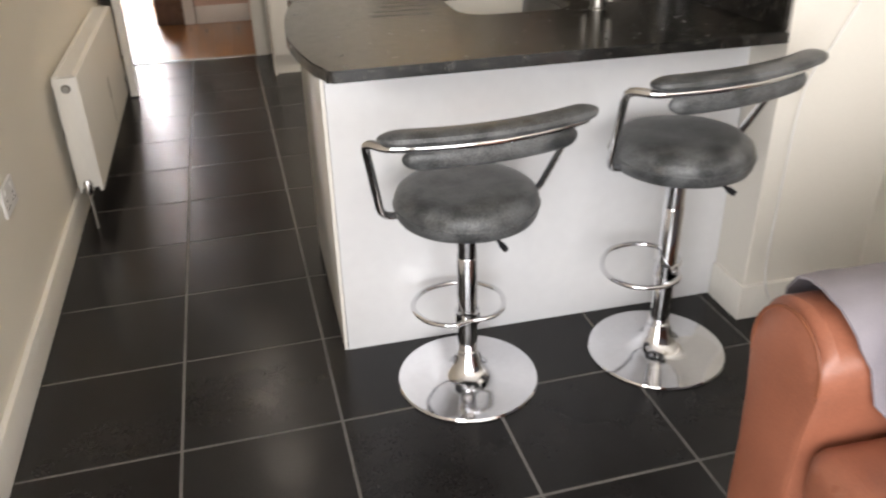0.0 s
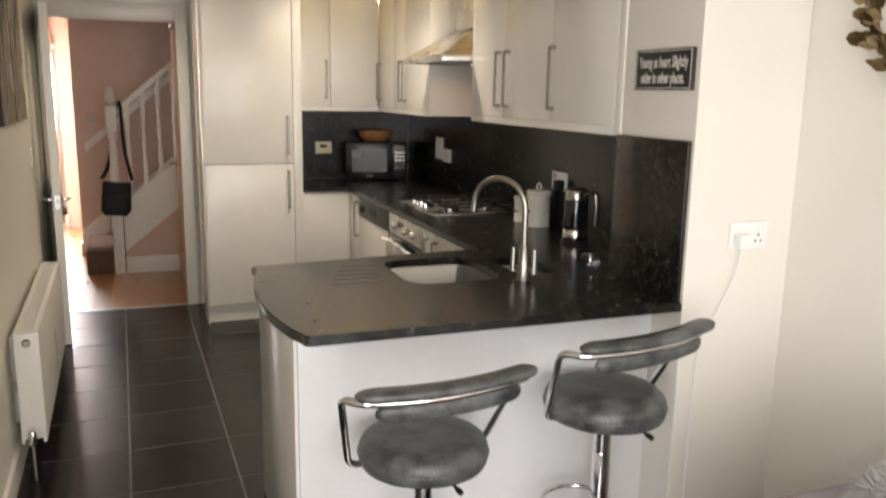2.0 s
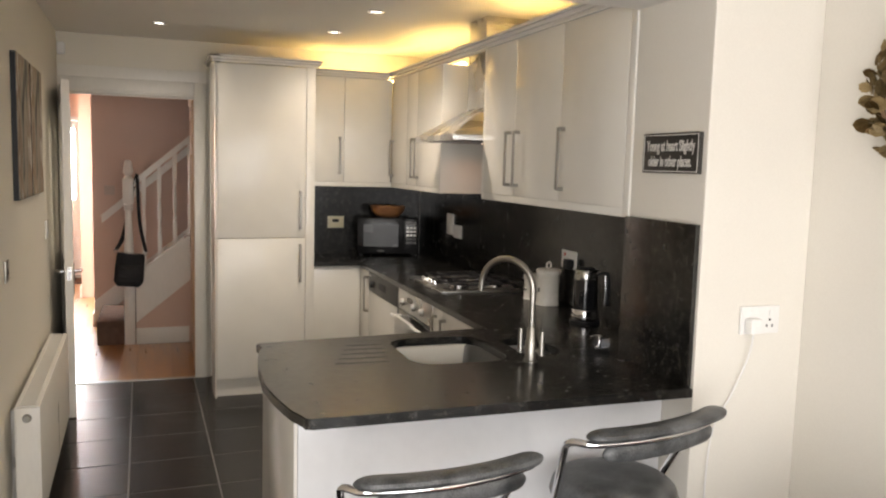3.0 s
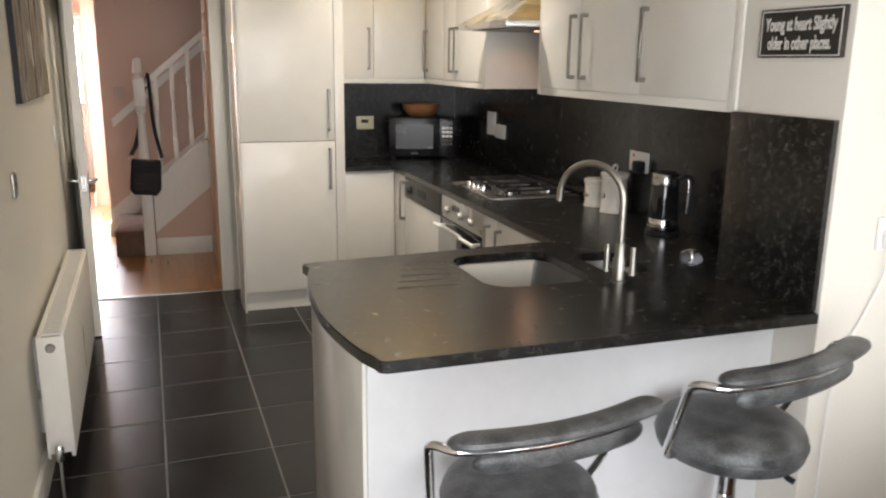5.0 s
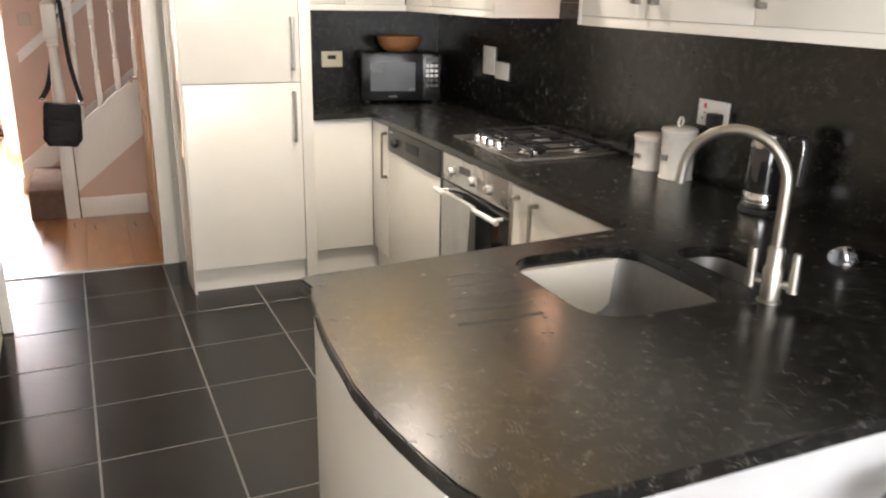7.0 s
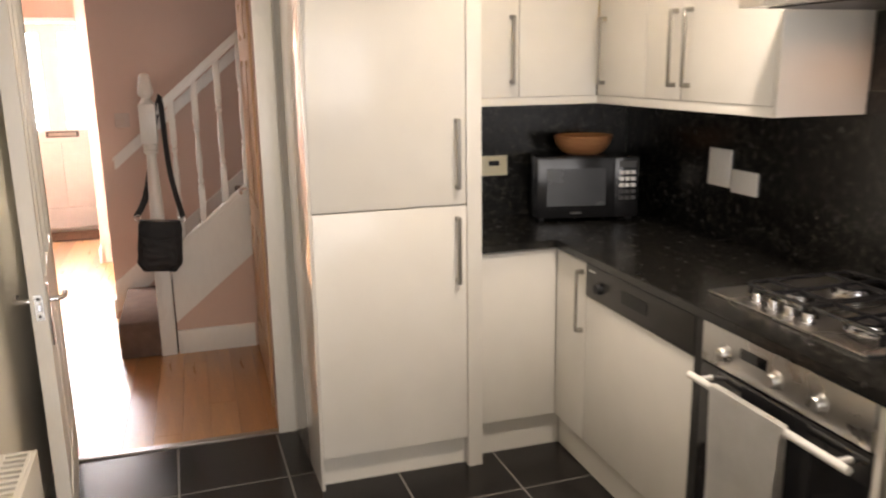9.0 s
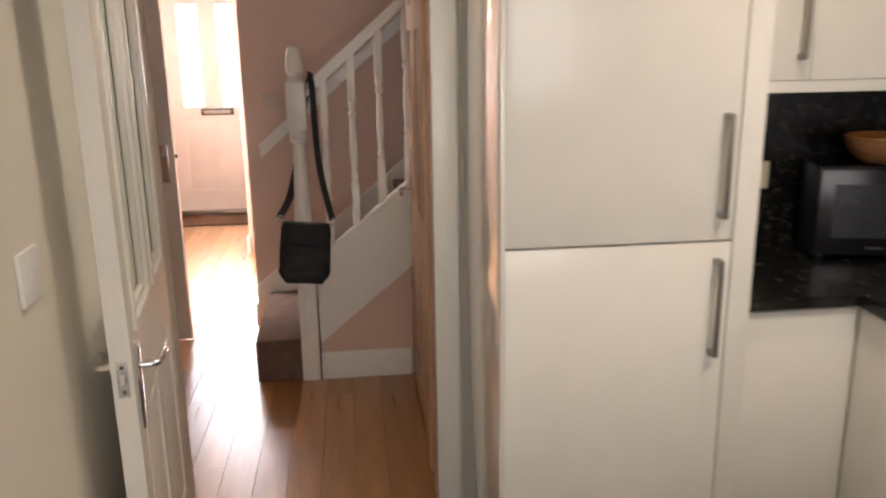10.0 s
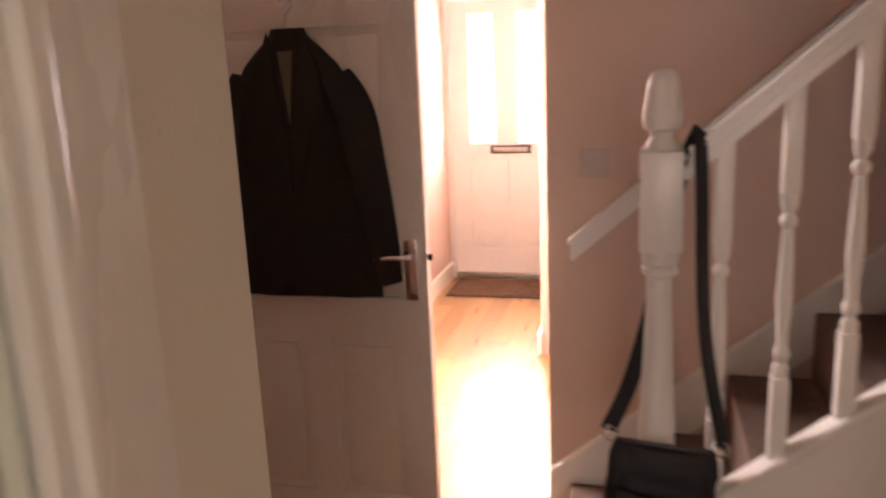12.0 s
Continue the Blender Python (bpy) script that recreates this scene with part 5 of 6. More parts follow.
part("finial", lathe(bmesh.new(), [(0.04, 1.4155), (0.03, 1.43), (0.024, 1.442), (0.026, 1.45), (0.037, 1.458), (0.041, 1.475), (0.039, 1.49), (0.034, 1.52), (0.03, 1.552), (0.024, 1.567), (0.012, 1.574), (0, 1.575)], Matrix.Translation((NX, NY, 0)), 28), TRIM, newel)
RAIL = 0.86
rail = part("handrail", raked(-0.005, 2.1, 1.352, 1.385, NY - 0.026, NY + 0.026, RAIL, 0.006), TRIM, stairs, "moulded white handrail")
part("rail_cap", raked(-0.005, 2.1, 1.3855, 1.412, NY - 0.034, NY + 0.034, RAIL, 0.011), TRIM, rail)
for k in range(7):
    x = 0.072 + 0.125 * k
    z0, z1 = 0.598 + PITCH * (x - 0.016), 1.352 + RAIL * (x + 0.016)
    n = z1 - z0
    b = boxes((x - 0.0175, x + 0.0175, NY - 0.0175, NY + 0.0175, z0 - 0.004, z0 + 0.24 * n), (x - 0.0175, x + 0.0175, NY - 0.0175, NY + 0.0175, z1 - 0.27 * n, z1 + 0.004), bevel=0.003)
    a, c = z0 + 0.24 * n, z1 - 0.27 * n
    q = c - a
    lathe(b, [(0.0165, a), (0.017, a + 0.02), (0.010, a + 0.032), (0.0165, a + 0.046), (0.0165, a + 0.056), (0.010, a + 0.068), (0.013, a + 0.3 * q), (0.0165, a + 0.42 * q), (0.013, a + 0.7 * q), (0.0095, c - 0.07), (0.0165, c - 0.06), (0.0165, c - 0.05), (0.010, c - 0.038), (0.0165, c - 0.02), (0.0165, c)], Matrix.Translation((x, NY, 0)), 18)
    part("baluster", b, TRIM, stairs)
wr = thing("wall_handrail", "white moulded handrail rising along the stair wall", "handrail", (0.5, YW, 1.2), kind="structure")
part("rail", raked(-0.31, 2.2, 1.245, 1.31, YW - 0.05, YW - 0.001, RAIL, 0.006), TRIM, wr)
part("rail_cap", raked(-0.32, 2.2, 1.3105, 1.325, YW - 0.065, YW - 0.001, RAIL, 0.004), TRIM, wr)
wall_plate("light_switch", "white switch plate on the stair wall", (-0.24, YW - 0.0005, 1.285), (0, -1, 0), 0.088, 0.088, BEIGE_PLASTIC)

bag = thing("shoulder_bag", "black shoulder bag hanging from the newel post", "bag", (-0.06, YS - 0.05, 0.51))
mb = Matrix.Translation((-0.058, YS - 0.045, 0.51)) @ Matrix.Rotation(radians(5), 4, "Y") @ Matrix.Rotation(radians(-4), 4, "X")


def limp_sack(z0, z1, w0, w1, d, push=0.0, seed=0.0):
    """A limp upright bag: a flattened oval in section, creased, its bottom corners rounded."""
    bm, rings, n = bmesh.new(), [], 44
    for j in range(17):
        v = j / 16
        z, w = z0 + (z1 - z0) * v, w0 + (w1 - w0) * v
        close = min(1.0, 0.72 + 1.9 * v) * min(1.0, 0.9 + 1.2 * (1 - v))
        ring = []
        for k in range(n):
            a = 2 * math.pi * k / n
            crease = noise.noise(Vector((3.2 * math.cos(a) + seed, 9 * v, 4 * math.sin(a)))) * 0.011
            cx, cy = math.copysign(abs(math.cos(a)) ** 0.45, math.cos(a)), math.copysign(abs(math.sin(a)) ** 0.7, math.sin(a))
            ring.append(bm.verts.new(mb @ Vector((w * close * cx + crease * 0.5, (d * (1.15 - 0.55 * v) * close + crease) * cy + push, z - 0.014 * (1 - cx * cx) * (v - 0.3)))))
        rings.append(ring)
    for p, q in zip(rings, rings[1:]):
        for k in range(n):
            bm.faces.new((p[k], p[(k + 1) % n], q[(k + 1) % n], q[k]))
    bm.faces.new(rings[0]), bm.faces.new(rings[-1])
    return bm


part("body", limp_sack(0.0, 0.283, 0.118, 0.112, 0.042), BAG, bag)
part("front_pocket", limp_sack(0.015, 0.19, 0.098, 0.10, 0.012, -0.046, 5.0), BAG, bag)
part("zip", one(-0.09, 0.09, -0.006, 0.006, 0.2795, 0.285, 0.001, 1, mb), DARK_STEEL, bag)
bm = bmesh.new()
hook = Vector((0.022, NY, 1.425))
sweep(bm, smooth_path([mb @ Vector((0.118, 0, 0.3)), (0.04, YS - 0.03, 1.05), (0.026, YS - 0.012, 1.36), hook + Vector((0, -0.03, 0.012)), hook + Vector((0, 0.02, 0.016)), (-0.02, NY + 0.062, 1.32), (-0.06, NY + 0.06, 1.08), (-0.105, NY + 0.035, 0.9), mb @ Vector((-0.12, 0.0, 0.3))], 8), 0.019, 10, flat=0.13)
part("strap", bm, BAG, bag)
for x in (-0.115, 0.112):
    bm = bmesh.new()
    sweep(bm, [mb @ Vector((x + 0.016 * math.cos(a), 0, 0.292 + 0.016 * math.sin(a))) for a in (2 * math.pi * k / 14 for k in range(14))], 0.003, 6, True)
    part("ring", bm, CHROME, bag)

# the jacket on its hanger
jk = thing("jacket", "dark brown wool jacket on a hanger against the open door", "jacket", (-1.12, 7.94, 0.86))
jc, jy = -1.12, 7.968
bm, rings = bmesh.new(), []
for z, w, d in ((0.905, 0.25, 0.022), (0.96, 0.252, 0.025), (1.1, 0.235, 0.028), (1.25, 0.215, 0.03), (1.4, 0.205, 0.03), (1.52, 0.19, 0.03), (1.58, 0.175, 0.028), (1.62, 0.15, 0.026), (1.66, 0.11, 0.024), (1.70, 0.065, 0.024), (1.725, 0.052, 0.022)):
    ring = []
    for k in range(40):
        a = 2 * math.pi * k / 40
        fold = 0.006 * math.sin(7 * a + z * 3) + 0.004 * math.sin(13 * a - z * 5)
        front = math.sin(a) < -0.2 and z < 1.1 and abs(math.cos(a) + 0.12) < 0.1
        ring.append(bm.verts.new((jc + w * math.copysign(abs(math.cos(a)) ** 0.75, math.cos(a)), jy + (d + fold * 0.6) * math.sin(a), z + (0.05 * (1.1 - z) / 0.23 if front else 0) - (0.012 * math.cos(a) if z < 0.9 else 0))))
    rings.append(ring)
for p, q in zip(rings, rings[1:]):
    for k in range(40):
        bm.faces.new((p[k], p[(k + 1) % 40], q[(k + 1) % 40], q[k]))
bm.faces.new(rings[0])
part("body", bm, JACKET, jk)
for s in (-1, 1):
    bm = bmesh.new()
    path = smooth_path([(jc + s * 0.145, jy, 1.585), (jc + s * 0.195, jy - 0.002, 1.48), (jc + s * 0.228, jy - 0.002, 1.31), (jc + s * 0.258, jy + 0.004, 1.11), (jc + s * 0.272, jy + 0.012, 0.945)], 6)
    sweep(bm, path, [0.048 + 0.016 * math.sin(min(1, i / 8) * 1.57) - 0.022 * max(0, (i - 8) / 16) for i in range(len(path))], 16, flat=0.42)
    part("sleeve", bm, JACKET, jk)
    bm = bmesh.new()
    vs = [bm.verts.new(v) for v in ((jc + s * 0.055, jy - 0.03, 1.715), (jc + s * 0.105, jy - 0.034, 1.60), (jc + s * 0.115, jy - 0.038, 1.47), (jc + s * 0.085, jy - 0.038, 1.45), (jc + s * 0.07, jy - 0.038, 1.43), (jc + s * 0.008, jy - 0.038, 1.24), (jc + s * 0.012, jy - 0.036, 1.42), (jc + s * 0.04, jy - 0.034, 1.58))]
    bm.faces.new(vs)
    made = bmesh.ops.extrude_face_region(bm, geom=bm.faces[:])["geom"]
    bmesh.ops.translate(bm, vec=(0, 0.007, 0), verts=[v for v in made if isinstance(v, bmesh.types.BMVert)])
    part("lapel", bm, JACKET, jk)
    part("pocket_flap", one(jc + s * 0.13 - 0.065, jc + s * 0.13 + 0.065, jy - 0.036, jy - 0.026, 1.06, 1.11, 0.004), JACKET, jk)
bm = bmesh.new()
vs = [bm.verts.new(v) for v in ((jc - 0.024, jy - 0.032, 1.66), (jc + 0.024, jy - 0.032, 1.66), (jc, jy - 0.036, 1.45))]
bm.faces.new(vs)
made = bmesh.ops.extrude_face_region(bm, geom=bm.faces[:])["geom"]
bmesh.ops.translate(bm, vec=(0, 0.004, 0), verts=[v for v in made if isinstance(v, bmesh.types.BMVert)])
part("lining", bm, LINING, jk, "beige lining showing at the neck")
bm = bmesh.new()
sweep(bm, smooth_path([(jc, jy, 1.70), (jc, jy, 1.76), (jc + 0.02, jy, 1.79), (jc + 0.0, jy + 0.01, 1.82), (jc - 0.025, jy + 0.012, 1.805)], 6), 0.0025, 8)
part("hanger_hook", bm, CHROME, jk)
hk = thing("door_hook", "small white hook on the hall door", "hook", (jc, 8.0, 1.8))
part("hook", one(jc - 0.035, jc + 0.0, 7.968, 8.004, 1.785, 1.80, 0.004), PLASTIC, hk)

lan = thing("ceiling_lantern", "small black framed glass lantern on a chain", "pendant light", (-1.05, 9.6, 1.95))
lx, ly = -1.05, 9.6
for sx in (-1, 1):
    for sy in (-1, 1):
        part("bar", one(lx + sx * 0.07 - 0.005, lx + sx * 0.07 + 0.005, ly + sy * 0.07 - 0.005, ly + sy * 0.07 + 0.005, 1.965, 2.12), BLACK, lan)
for z in (1.96, 2.12):
    part("rim", boxes((lx - 0.078, lx + 0.078, ly - 0.078, ly - 0.066, z, z + 0.01), (lx - 0.078, lx + 0.078, ly + 0.066, ly + 0.078, z, z + 0.01), (lx - 0.078, lx - 0.066, ly - 0.066, ly + 0.066, z, z + 0.01), (lx + 0.066, lx + 0.078, ly - 0.066, ly + 0.066, z, z + 0.01)), BLACK, lan)
bm = bmesh.new()
lathe(bm, [(0.1, 2.131), (0.085, 2.14), (0.03, 2.2), (0.006, 2.215), (0.004, 2.3), (0.004, 2.405), (0.045, 2.41), (0.045, 2.419)], Matrix.Translation((lx, ly, 0)), 8)
part("cap", bm, BLACK, lan)
part("bulb", lathe(bmesh.new(), [(0, 1.975), (0.02, 1.982), (0.026, 2.0), (0.018, 2.025), (0.012, 2.05), (0, 2.06)], Matrix.Translation((lx - 0.0, ly, 0)), 16), LANTERN_BULB, lan)


# ---------------- front room ----------------
sofa = thing("sofa", "tan leather sofa with rounded arms along the wall", "sofa", (1.75, 0.4, 0))
AX0, AY0, AY1, AZ = 1.27, 1.31, 1.52, 0.66


def soft_box(x0, x1, y0, y1, z0, z1, r=0.05, puff=0.0):
    bm = one(x0, x1, y0, y1, z0, z1, r, 5)
    if puff:
        c = Vector(((x0 + x1) / 2, (y0 + y1) / 2, (z0 + z1) / 2))
        bmesh.ops.subdivide_edges(bm, edges=[e for e in bm.edges if e.calc_length() > 0.12], cuts=5, use_grid_fill=True)
        for v in bm.verts:
            a, b = (v.co.x - c.x) / (x1 - x0) * 2, (v.co.y - c.y) / (y1 - y0) * 2
            if v.co.z > c.z:
                v.co.z += puff * max(0, 1 - a * a) * max(0, 1 - b * b) + 0.006 * noise.noise(v.co * 9)
            if abs(a) > 0.8:
                v.co.x += 0.6 * puff * a * max(0, 1 - b * b) * max(0, 1 - ((v.co.z - c.z) / (z1 - z0) * 2) ** 2)
    return bm


def arm(y0, y1, name="arm"):
    """A padded arm with a rounded top that overhangs its outer side; it runs along x."""
    bm, rings = bmesh.new(), []
    mid, half = (y0 + y1) / 2, (y1 - y0) / 2
    outline = [(mid - half * 0.86, 0.06), (mid - half * 0.86, 0.3), (mid - half * 0.9, 0.44)] + [(mid + half * 1.08 * math.sin(a), AZ - 0.11 + 0.11 * math.cos(a)) for a in (radians(d) for d in range(-80, 101, 15))] + [(mid + half * 0.93, 0.42), (mid + half * 0.86, 0.28), (mid + half * 0.86, 0.06)]
    for x, s in ((AX0 + 0.012, 0.0), (AX0, 0.72), (AX0 + 0.006, 0.9), (AX0 + 0.03, 1.0), (1.5, 1.0), (1.8, 1.0), (2.215, 1.0)):
        rings.append([bm.verts.new((x, mid + (y - mid) * s, 0.34 + (z - 0.34) * s if s < 1 else z)) for y, z in outline] if s else [bm.verts.new((x, mid, 0.34))])
    for p, q in zip(rings, rings[1:]):
        n = len(q)
        for i in range(n):
            f = [p[i % len(p)], p[(i + 1) % n % len(p)], q[(i + 1) % n], q[i]]
            f = [v for k, v in enumerate(f) if v not in f[:k]]
            if len(f) > 2:
                bm.faces.new(f)
    bm.faces.new(rings[-1])
    return part(name, bm, TAN, sofa)


far_arm = arm(AY0, AY1)
arm(-0.62, -0.41)
bm = bmesh.new()
mid, half = (AY0 + AY1) / 2, (AY1 - AY0) / 2
sweep(bm, [(AX0 + 0.004, mid + half * 0.92 * math.sin(a), AZ - 0.118 + 0.105 * math.cos(a)) for a in (radians(d) for d in range(-95, 111, 12))], 0.004, 6)
part("piping", bm, SEAM, far_arm)
part("base", one(AX0 + 0.06, 2.2, -0.45, 1.33, 0.06, 0.29, 0.03, 3), TAN, sofa)
for y0, y1 in ((-0.42, 0.445), (0.45, 1.315)):
    part("seat_cushion", soft_box(AX0 - 0.0, 2.02, y0, y1, 0.292, 0.43, 0.05, 0.03), TAN, sofa)
    part("back_cushion", soft_box(1.93, 2.1, y0, y1, 0.44, 0.83, 0.06), TAN, sofa)
part("back", one(2.07, 2.22, -0.62, 1.52, 0.06, 0.78, 0.04, 4), TAN, sofa)
for x in (AX0 + 0.1, 2.12):
    for y in (-0.52, 1.42):
        part("foot", one(x - 0.03, x + 0.03, y - 0.03, y + 0.03, 0.0, 0.0615, 0.004), BLACK, sofa)

# the throw over the far arm
throw = thing("throw_blanket", "mauve grey throw with white stitched lines over the sofa arm", "throw", (1.8, 1.37, 0.45))
profile = [Vector((y, z, 0)) for y, z in ((AY1 + 0.026, 0.20), (AY1 + 0.026, 0.3), (AY1 + 0.026, 0.40), (AY1 + 0.028, 0.54), (AY1 + 0.02, 0.605), (AY1 - 0.015, 0.655), (mid + 0.045, AZ + 0.016), (mid, AZ + 0.022), (mid - 0.05, AZ + 0.014), (AY0 + 0.012, 0.648), (AY0 - 0.016, 0.59), (AY0 - 0.02, 0.5), (AY0 - 0.035, 0.475), (AY0 - 0.08, 0.472), (AY0 - 0.15, 0.475), (AY0 - 0.23, 0.478))]


def throw_at(u, v):
    """A place on the throw: u from its front edge to the wall, v along its fall."""
    i = min(int(v * (len(profile) - 1)), len(profile) - 2)
    f = v * (len(profile) - 1) - i
    p = profile[i].lerp(profile[i + 1], f)
    lead = 1.34 + 0.10 * max(0, v - 0.62) / 0.38 + 0.02 * math.sin(v * 9)
    lift = 0.009 * noise.noise(Vector((u * 5, v * 6, 0.3))) + 0.004 * noise.noise(Vector((u * 14, v * 11, 2.0)))
    return Vector((lead + (2.06 - lead) * u, p.x + (lift if v < 0.25 else -lift * (v > 0.62)), p.y + abs(lift) * (0.25 < v)))


bm = bmesh.new()
NU, NV = 30, 48
net = [[bm.verts.new(throw_at(i / NU, j / NV)) for j in range(NV + 1)] for i in range(NU + 1)]
for i in range(NU):
    for j in range(NV):
        bm.faces.new((net[i][j], net[i + 1][j], net[i + 1][j + 1], net[i][j + 1]))
bmesh.ops.recalc_face_normals(bm, faces=bm.faces)
bmesh.ops.solidify(bm, geom=bm.faces[:], thickness=-0.005)
part("cloth", bm, THROW, throw)
for (u0, v0), (u1, v1) in (((0.22, 0.42), (0.03, 0.80)), ((0.22, 0.42), (0.45, 0.80)), ((0.62, 0.42), (0.45, 0.80)), ((0.62, 0.42), (0.85, 0.80)), ((0.22, 0.42), (0.42, 0.08)), ((0.62, 0.42), (0.42, 0.08)), ((0.03, 0.80), (0.2, 0.97)), ((0.45, 0.80), (0.2, 0.97))):
    dashes = bmesh.new()
    n = 14
    for k in range(n):
        a, b = (k + 0.15) / n, (k + 0.72) / n
        p, q = throw_at(u0 + (u1 - u0) * a, v0 + (v1 - v0) * a), throw_at(u0 + (u1 - u0) * b, v0 + (v1 - v0) * b)
        off = Vector((0, -0.3 if p.y < mid else 0.3, 1)).normalized() * 0.003
        sweep(dashes, [p + off, q + off], 0.0034, 5)
    tagged(part("stitched_line", dashes, THREAD, throw, "white stitching"), kind="stuff")

# the shaggy cushion
cushion = thing("shaggy_cushion", "grey long-pile shaggy cushion leaning on the sofa arm", "cushion", (1.575, 1.15, 0.48))
mcush = Matrix.Translation((1.635, 1.19, 0.645)) @ Matrix.Rotation(radians(-24), 4, "X") @ Matrix.Rotation(radians(20), 4, "Y")


def cushion_at(a, b):
    s = Vector((math.cos(a) * math.cos(b), math.sin(a) * math.cos(b), math.sin(b)))
    p = Vector((0.225 * math.copysign(abs(s.x) ** 0.7, s.x), 0.075 * s.y, 0.17 * math.copysign(abs(s.z) ** 0.7, s.z)))
    return mcush @ p, (mcush.to_3x3() @ Vector((s.x * 0.6, s.y * 1.3, s.z * 0.6))).normalized()


bm = bmesh.new()
net = [[bm.verts.new(cushion_at(2 * math.pi * i / 32, -1.5 + 3.0 * j / 18)[0]) for j in range(19)] for i in range(32)]
for i in range(32):
    for j in range(18):
        bm.faces.new((net[i][j], net[(i + 1) % 32][j], net[(i + 1) % 32][j + 1], net[i][j + 1]))
for j in (0, 18):
    bm.faces.new([net[i][j] for i in range(32)])
part("pad", bm, FUR, cushion)
rng = random.Random(7)
verts, faces = [], []
for k in range(9000):
    a, b = rng.uniform(0, 2 * math.pi), math.asin(rng.uniform(-0.97, 0.99))
    p, n = cushion_at(a, b)
    clump = Vector((noise.noise(p * 16), noise.noise(p * 16 + Vector((5, 0, 0))), noise.noise(p * 16 + Vector((0, 9, 0)))))
    way = (n * 0.8 + clump * 1.1 + Vector((rng.uniform(-0.3, 0.3), rng.uniform(-0.3, 0.3), rng.uniform(-0.3, 0.3) - 0.2))).normalized()
    length, r = rng.uniform(0.03, 0.065), rng.uniform(0.0006, 0.0012)
    side = way.orthogonal().normalized()
    other = way.cross(side)
    sag = Vector((0, 0, -0.35 * length))
    i0 = len(verts)
    for s, q in ((0.0, r), (0.55, r * 0.9)):
        c = p + way * (length * s) + sag * s * s
        verts += [tuple(c + side * q), tuple(c - side * q * 0.5 + other * q), tuple(c - side * q * 0.5 - other * q)]
    verts.append(tuple(p + way * length + sag))
    for e in range(3):
        f = (e + 1) % 3
        faces += [(i0 + e, i0 + f, i0 + 3 + f, i0 + 3 + e), (i0 + 3 + e, i0 + 3 + f, i0 + 6)]
pile = bpy.data.meshes.new("pile")
pile.from_pydata(verts, [], faces)
pile.materials.append(FUR)
pile_ob = new("pile", pile)
pile_ob.parent = cushion
pile_ob.matrix_parent_inverse = BASE[cushion].inverted()
tagged(pile_ob, kind="stuff")

# the dried wreath on the wall
wreath = thing("dried_wreath", "wreath of dried gold and brown leaves on the wall", "wreath", (XF - 0.03, 1.825, 1.85))
bm = bmesh.new()
wc = Vector((XF - 0.035, 1.825, 1.85))
sweep(bm, [wc + Vector((0.01 * math.sin(5 * a), 0.17 * math.cos(a), 0.19 * math.sin(a))) for a in (2 * math.pi * k / 30 for k in range(30))], 0.009, 7, True)
part("ring", bm, STEM, wreath)
leaf_bm = bmesh.new()
ring = [leaf_bm.verts.new(v) for v in ((0, 0, 0), (0.014, 0.012, 0.002), (0.02, 0.028, 0.004), (0.014, 0.044, 0.004), (0, 0.055, 0.0), (-0.014, 0.044, 0.004), (-0.02, 0.028, 0.004), (-0.014, 0.012, 0.002))]
mid_a, mid_b = leaf_bm.verts.new((0, 0.018, -0.003)), leaf_bm.verts.new((0, 0.04, -0.003))
for f in ((0, 1, 8), (1, 2, 8), (2, 9, 8), (2, 3, 9), (3, 4, 9), (4, 5, 9), (5, 6, 9), (6, 8, 9), (6, 7, 8), (7, 0, 8)):
    pool = ring + [mid_a, mid_b]
    leaf_bm.faces.new([pool[i] for i in f])
bmesh.ops.solidify(leaf_bm, geom=leaf_bm.faces[:], thickness=0.0008)
leaf_mesh = bpy.data.meshes.new("leaf")
leaf_bm.to_mesh(leaf_mesh)
leaf_bm.free()
leaf_mesh.materials.append(LEAF_DRY)
for k in range(210):
    a = 2 * math.pi * k / 210 + rng.uniform(-0.05, 0.05)
    base = wc + Vector((rng.uniform(-0.012, 0.006), (0.165 + rng.uniform(-0.035, 0.04)) * math.cos(a), (0.19 + rng.uniform(-0.035, 0.04)) * math.sin(a)))
    turn = Euler((rng.uniform(-0.5, 0.5), rng.uniform(-1.1, 0.3), rng.uniform(-0.4, 0.4)))
    swing = a + rng.choice((0.5, 1.0, 1.6, 2.2)) + rng.uniform(-0.4, 0.4)
    face = Matrix((Vector((0, -math.sin(swing), math.cos(swing))), Vector((0, math.cos(swing), math.sin(swing))), Vector((-1, 0, 0)))).transposed().to_4x4()
    ob = new("leaf", leaf_mesh)
    ob.parent = wreath
    ob.matrix_parent_inverse = BASE[wreath].inverted()
    ob.matrix_basis = Matrix.Translation(base + Vector((-0.012, 0, 0))) @ face @ turn.to_matrix().to_4x4() @ Matrix.Scale(rng.uniform(0.75, 1.25), 4)

# the sign on the pier
sign = thing("wall_sign", "small dark sign with white lettering on the pier", "sign", (XP, 2.47, 1.615))
SY0, SY1, SZ0, SZ1 = 2.295, 2.605, 1.594, 1.727
part("board", one(XP - 0.014, XP - 0.001, SY0, SY1, SZ0, SZ1, 0.002), SIGN_BLACK, sign)
for a, b, c, d in ((SY0 + 0.006, SY1 - 0.006, SZ0 + 0.005, SZ0 + 0.008), (SY0 + 0.006, SY1 - 0.006, SZ1 - 0.008, SZ1 - 0.005), (SY0 + 0.006, SY0 + 0.009, SZ0 + 0.0085, SZ1 - 0.0085), (SY1 - 0.009, SY1 - 0.006, SZ0 + 0.0085, SZ1 - 0.0085)):
    part("border", one(XP - 0.0152, XP - 0.0139, a, b, c, d), SIGN_INK, sign)
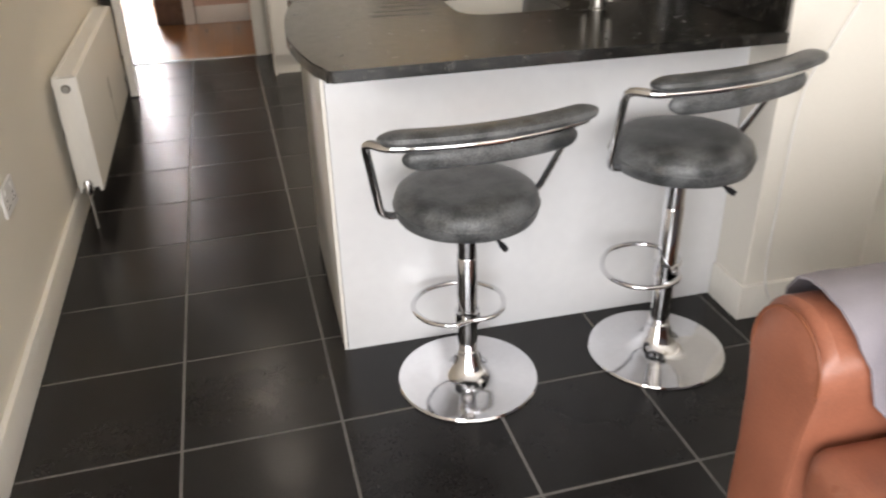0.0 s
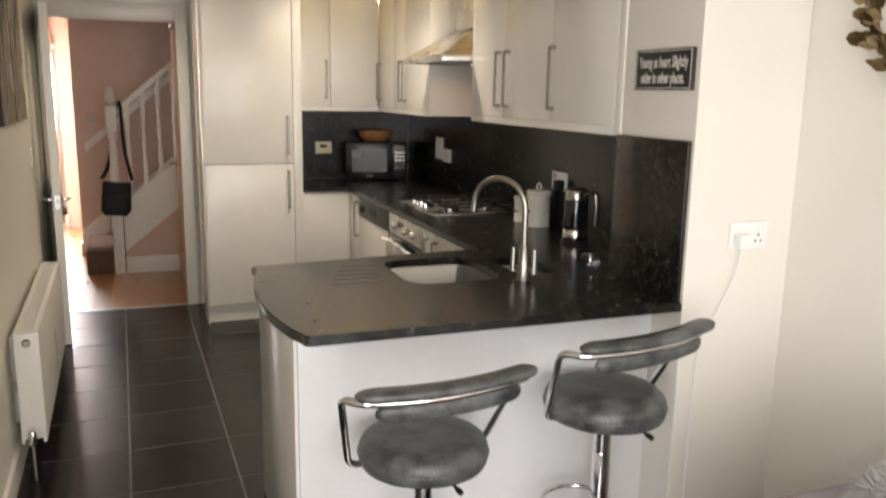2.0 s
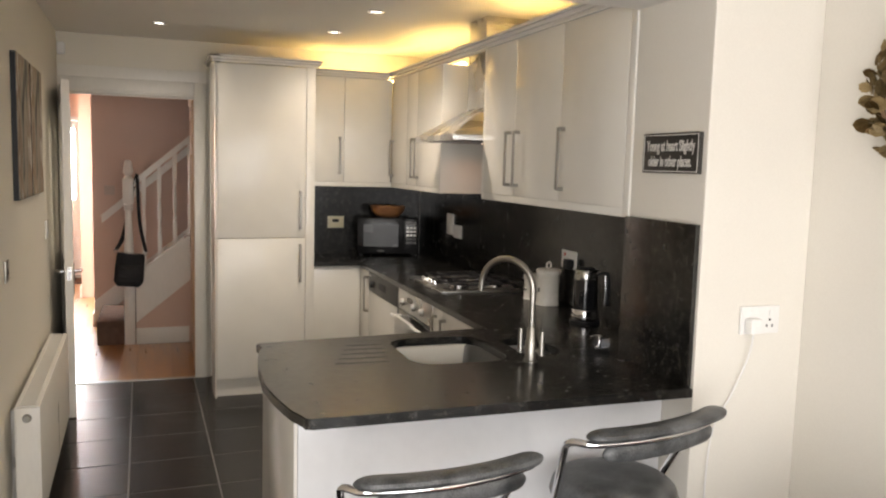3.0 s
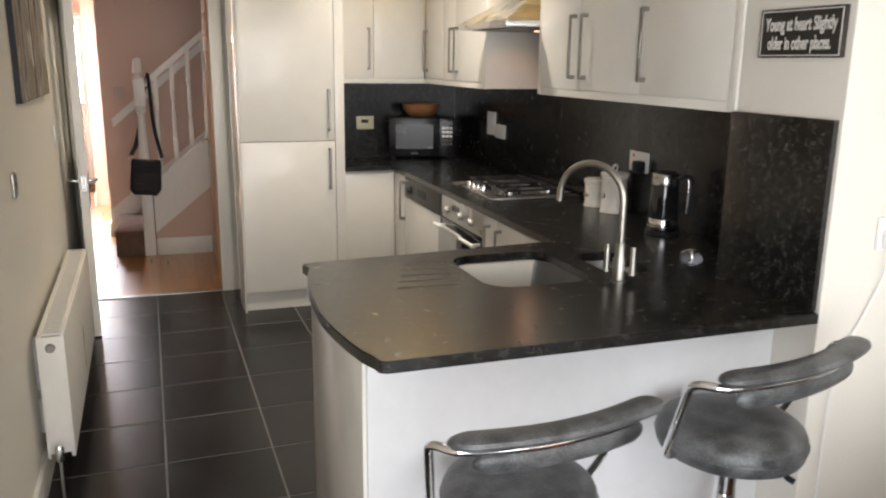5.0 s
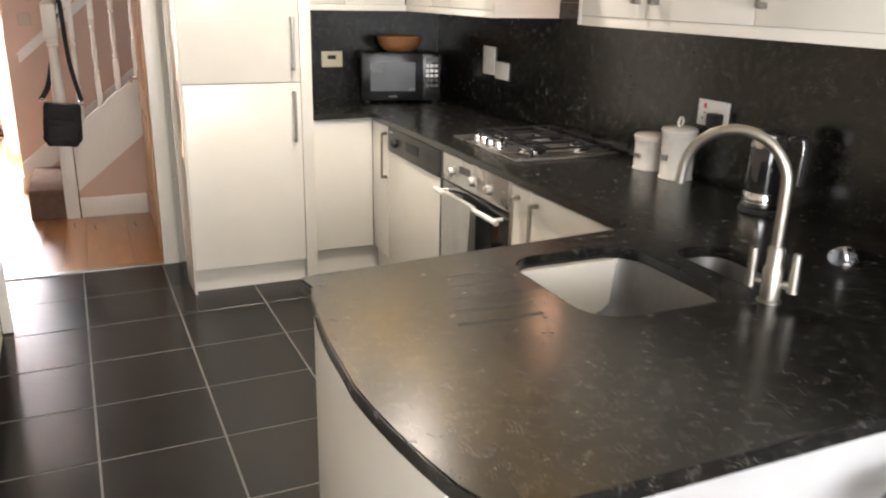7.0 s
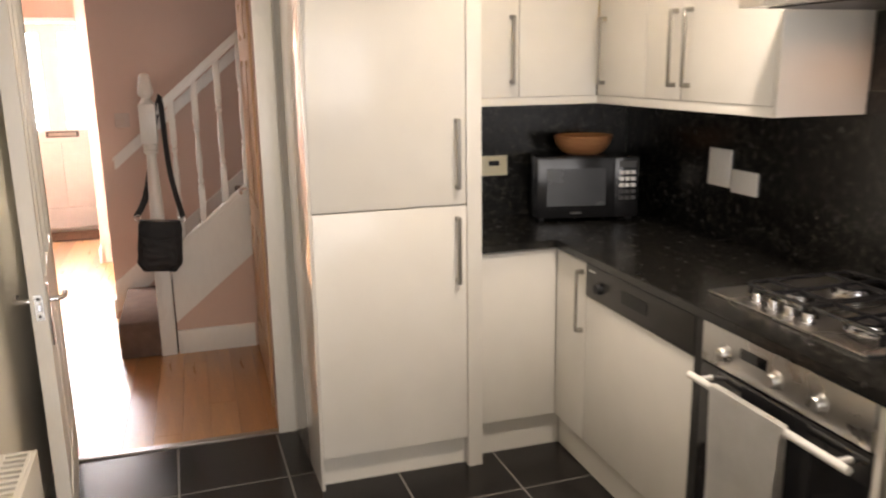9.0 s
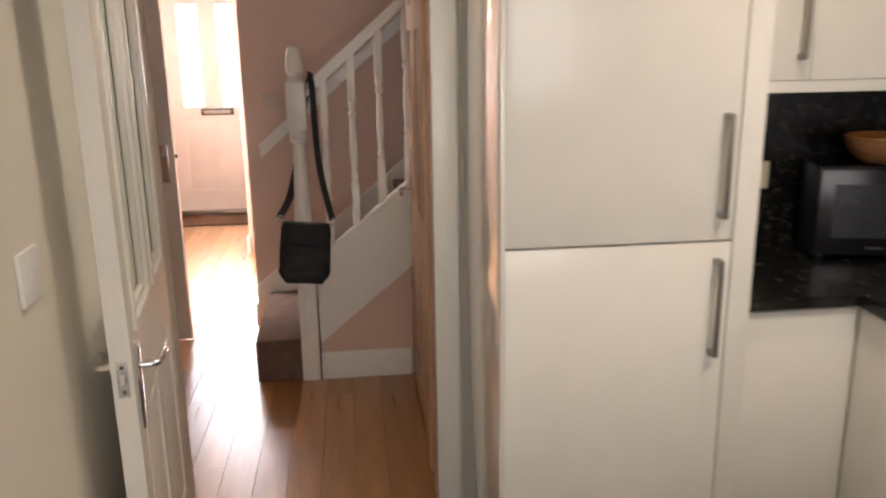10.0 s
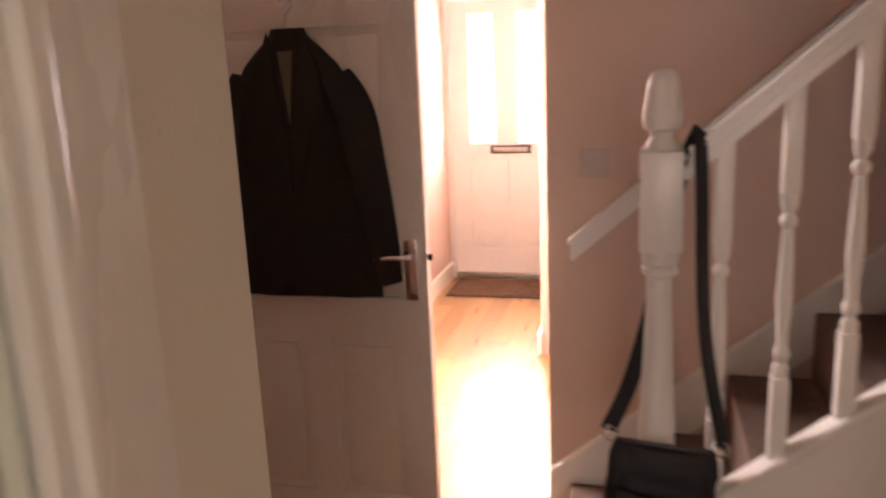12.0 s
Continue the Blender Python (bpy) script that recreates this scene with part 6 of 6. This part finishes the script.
for words, z, width in (("Young at heart Slightly", 1.668, 0.265), ("older in other places.", 1.617, 0.235)):
    curve = bpy.data.curves.new("words", "FONT")
    curve.body, curve.size, curve.extrude, curve.align_x = words, 0.05, 0.0004, "CENTER"
    curve.offset = 0.0012
    draft = bpy.data.objects.new("words", curve)
    mesh = bpy.data.meshes.new_from_object(draft)
    bpy.data.objects.remove(draft)
    xs = [v.co.x for v in mesh.vertices]
    k = width / (max(xs) - min(xs))
    mesh.transform(pose(XP - 0.0148, (SY0 + SY1) / 2, z, 90, 0, -90) @ Matrix.Diagonal((k, 1.0, 1, 1)))
    mesh.transform(BASE[sign].inverted())
    mesh.materials.clear()
    mesh.materials.append(SIGN_INK)
    ob = new("lettering", mesh)
    ob.parent = sign


# ---------------- tiles and planks ----------------
TX, TP = 0.42, 0.405
tile_mesh = bpy.data.meshes.new("floor_tile")
bm = bmesh.new()
box(bm, -TX / 2 + 0.004, TX / 2 - 0.004, -TP / 2 + 0.004, TP / 2 - 0.004, -0.01, 0.0, 0.0012, 1)
bm.to_mesh(tile_mesh)
bm.free()
tile_mesh.materials.append(TILE)
grid = Matrix.Translation((0.08, 2.506, 0)) @ Matrix.Rotation(radians(1.2), 4, "Z")
for i in range(-2, 6):
    for j in range(-12, 10):
        c = grid @ Vector(((i + 0.5) * TX, (j + 0.5) * TP, 0))
        if not (-0.62 < c.x < 2.42 and -2.4 < c.y < YB + 0.2):
            continue
        if c.y + TP / 2 > YB - 0.01:
            bm = bmesh.new()
            bm.from_mesh(tile_mesh)
            bm.transform(Matrix.Translation((c.x, c.y, 0)) @ Matrix.Rotation(radians(1.2), 4, "Z"))
            bmesh.ops.bisect_plane(bm, geom=bm.verts[:] + bm.edges[:] + bm.faces[:], plane_co=(0, YB - 0.012, 0), plane_no=(0, 1, 0), clear_outer=True)
            if bm.faces:
                part("tile", bm, TILE, floor, smooth=False)
            continue
        ob = new("tile", tile_mesh)
        ob.parent = floor
        ob.matrix_local = Matrix.Translation((c.x, c.y, 0)) @ Matrix.Rotation(radians(1.2) + radians(180) * ((i + j) % 2), 4, "Z")

plank_mesh = {}
for i in range(18):
    x = -1.6 + 0.125 * i
    y = YB + 0.031 - 0.3 * (i * 7 % 5)
    while y < 11.5:
        y0, y1 = max(y, YB + 0.031), min(y + 1.29, 11.6)
        y += 1.29
        if y1 - y0 < 0.05:
            continue
        key = round(y1 - y0, 3)
        if key not in plank_mesh:
            me = bpy.data.meshes.new("plank")
            bm = bmesh.new()
            box(bm, 0.0006, 0.1244, 0.0006, key - 0.0006, -0.011, 0.0, 0.0009, 1)
            bm.to_mesh(me)
            bm.free()
            me.materials.append(OAK)
            plank_mesh[key] = me
        ob = new("plank", plank_mesh[key])
        ob.parent = hall_floor
        ob.matrix_local = Matrix.Translation((x, y0, 0))
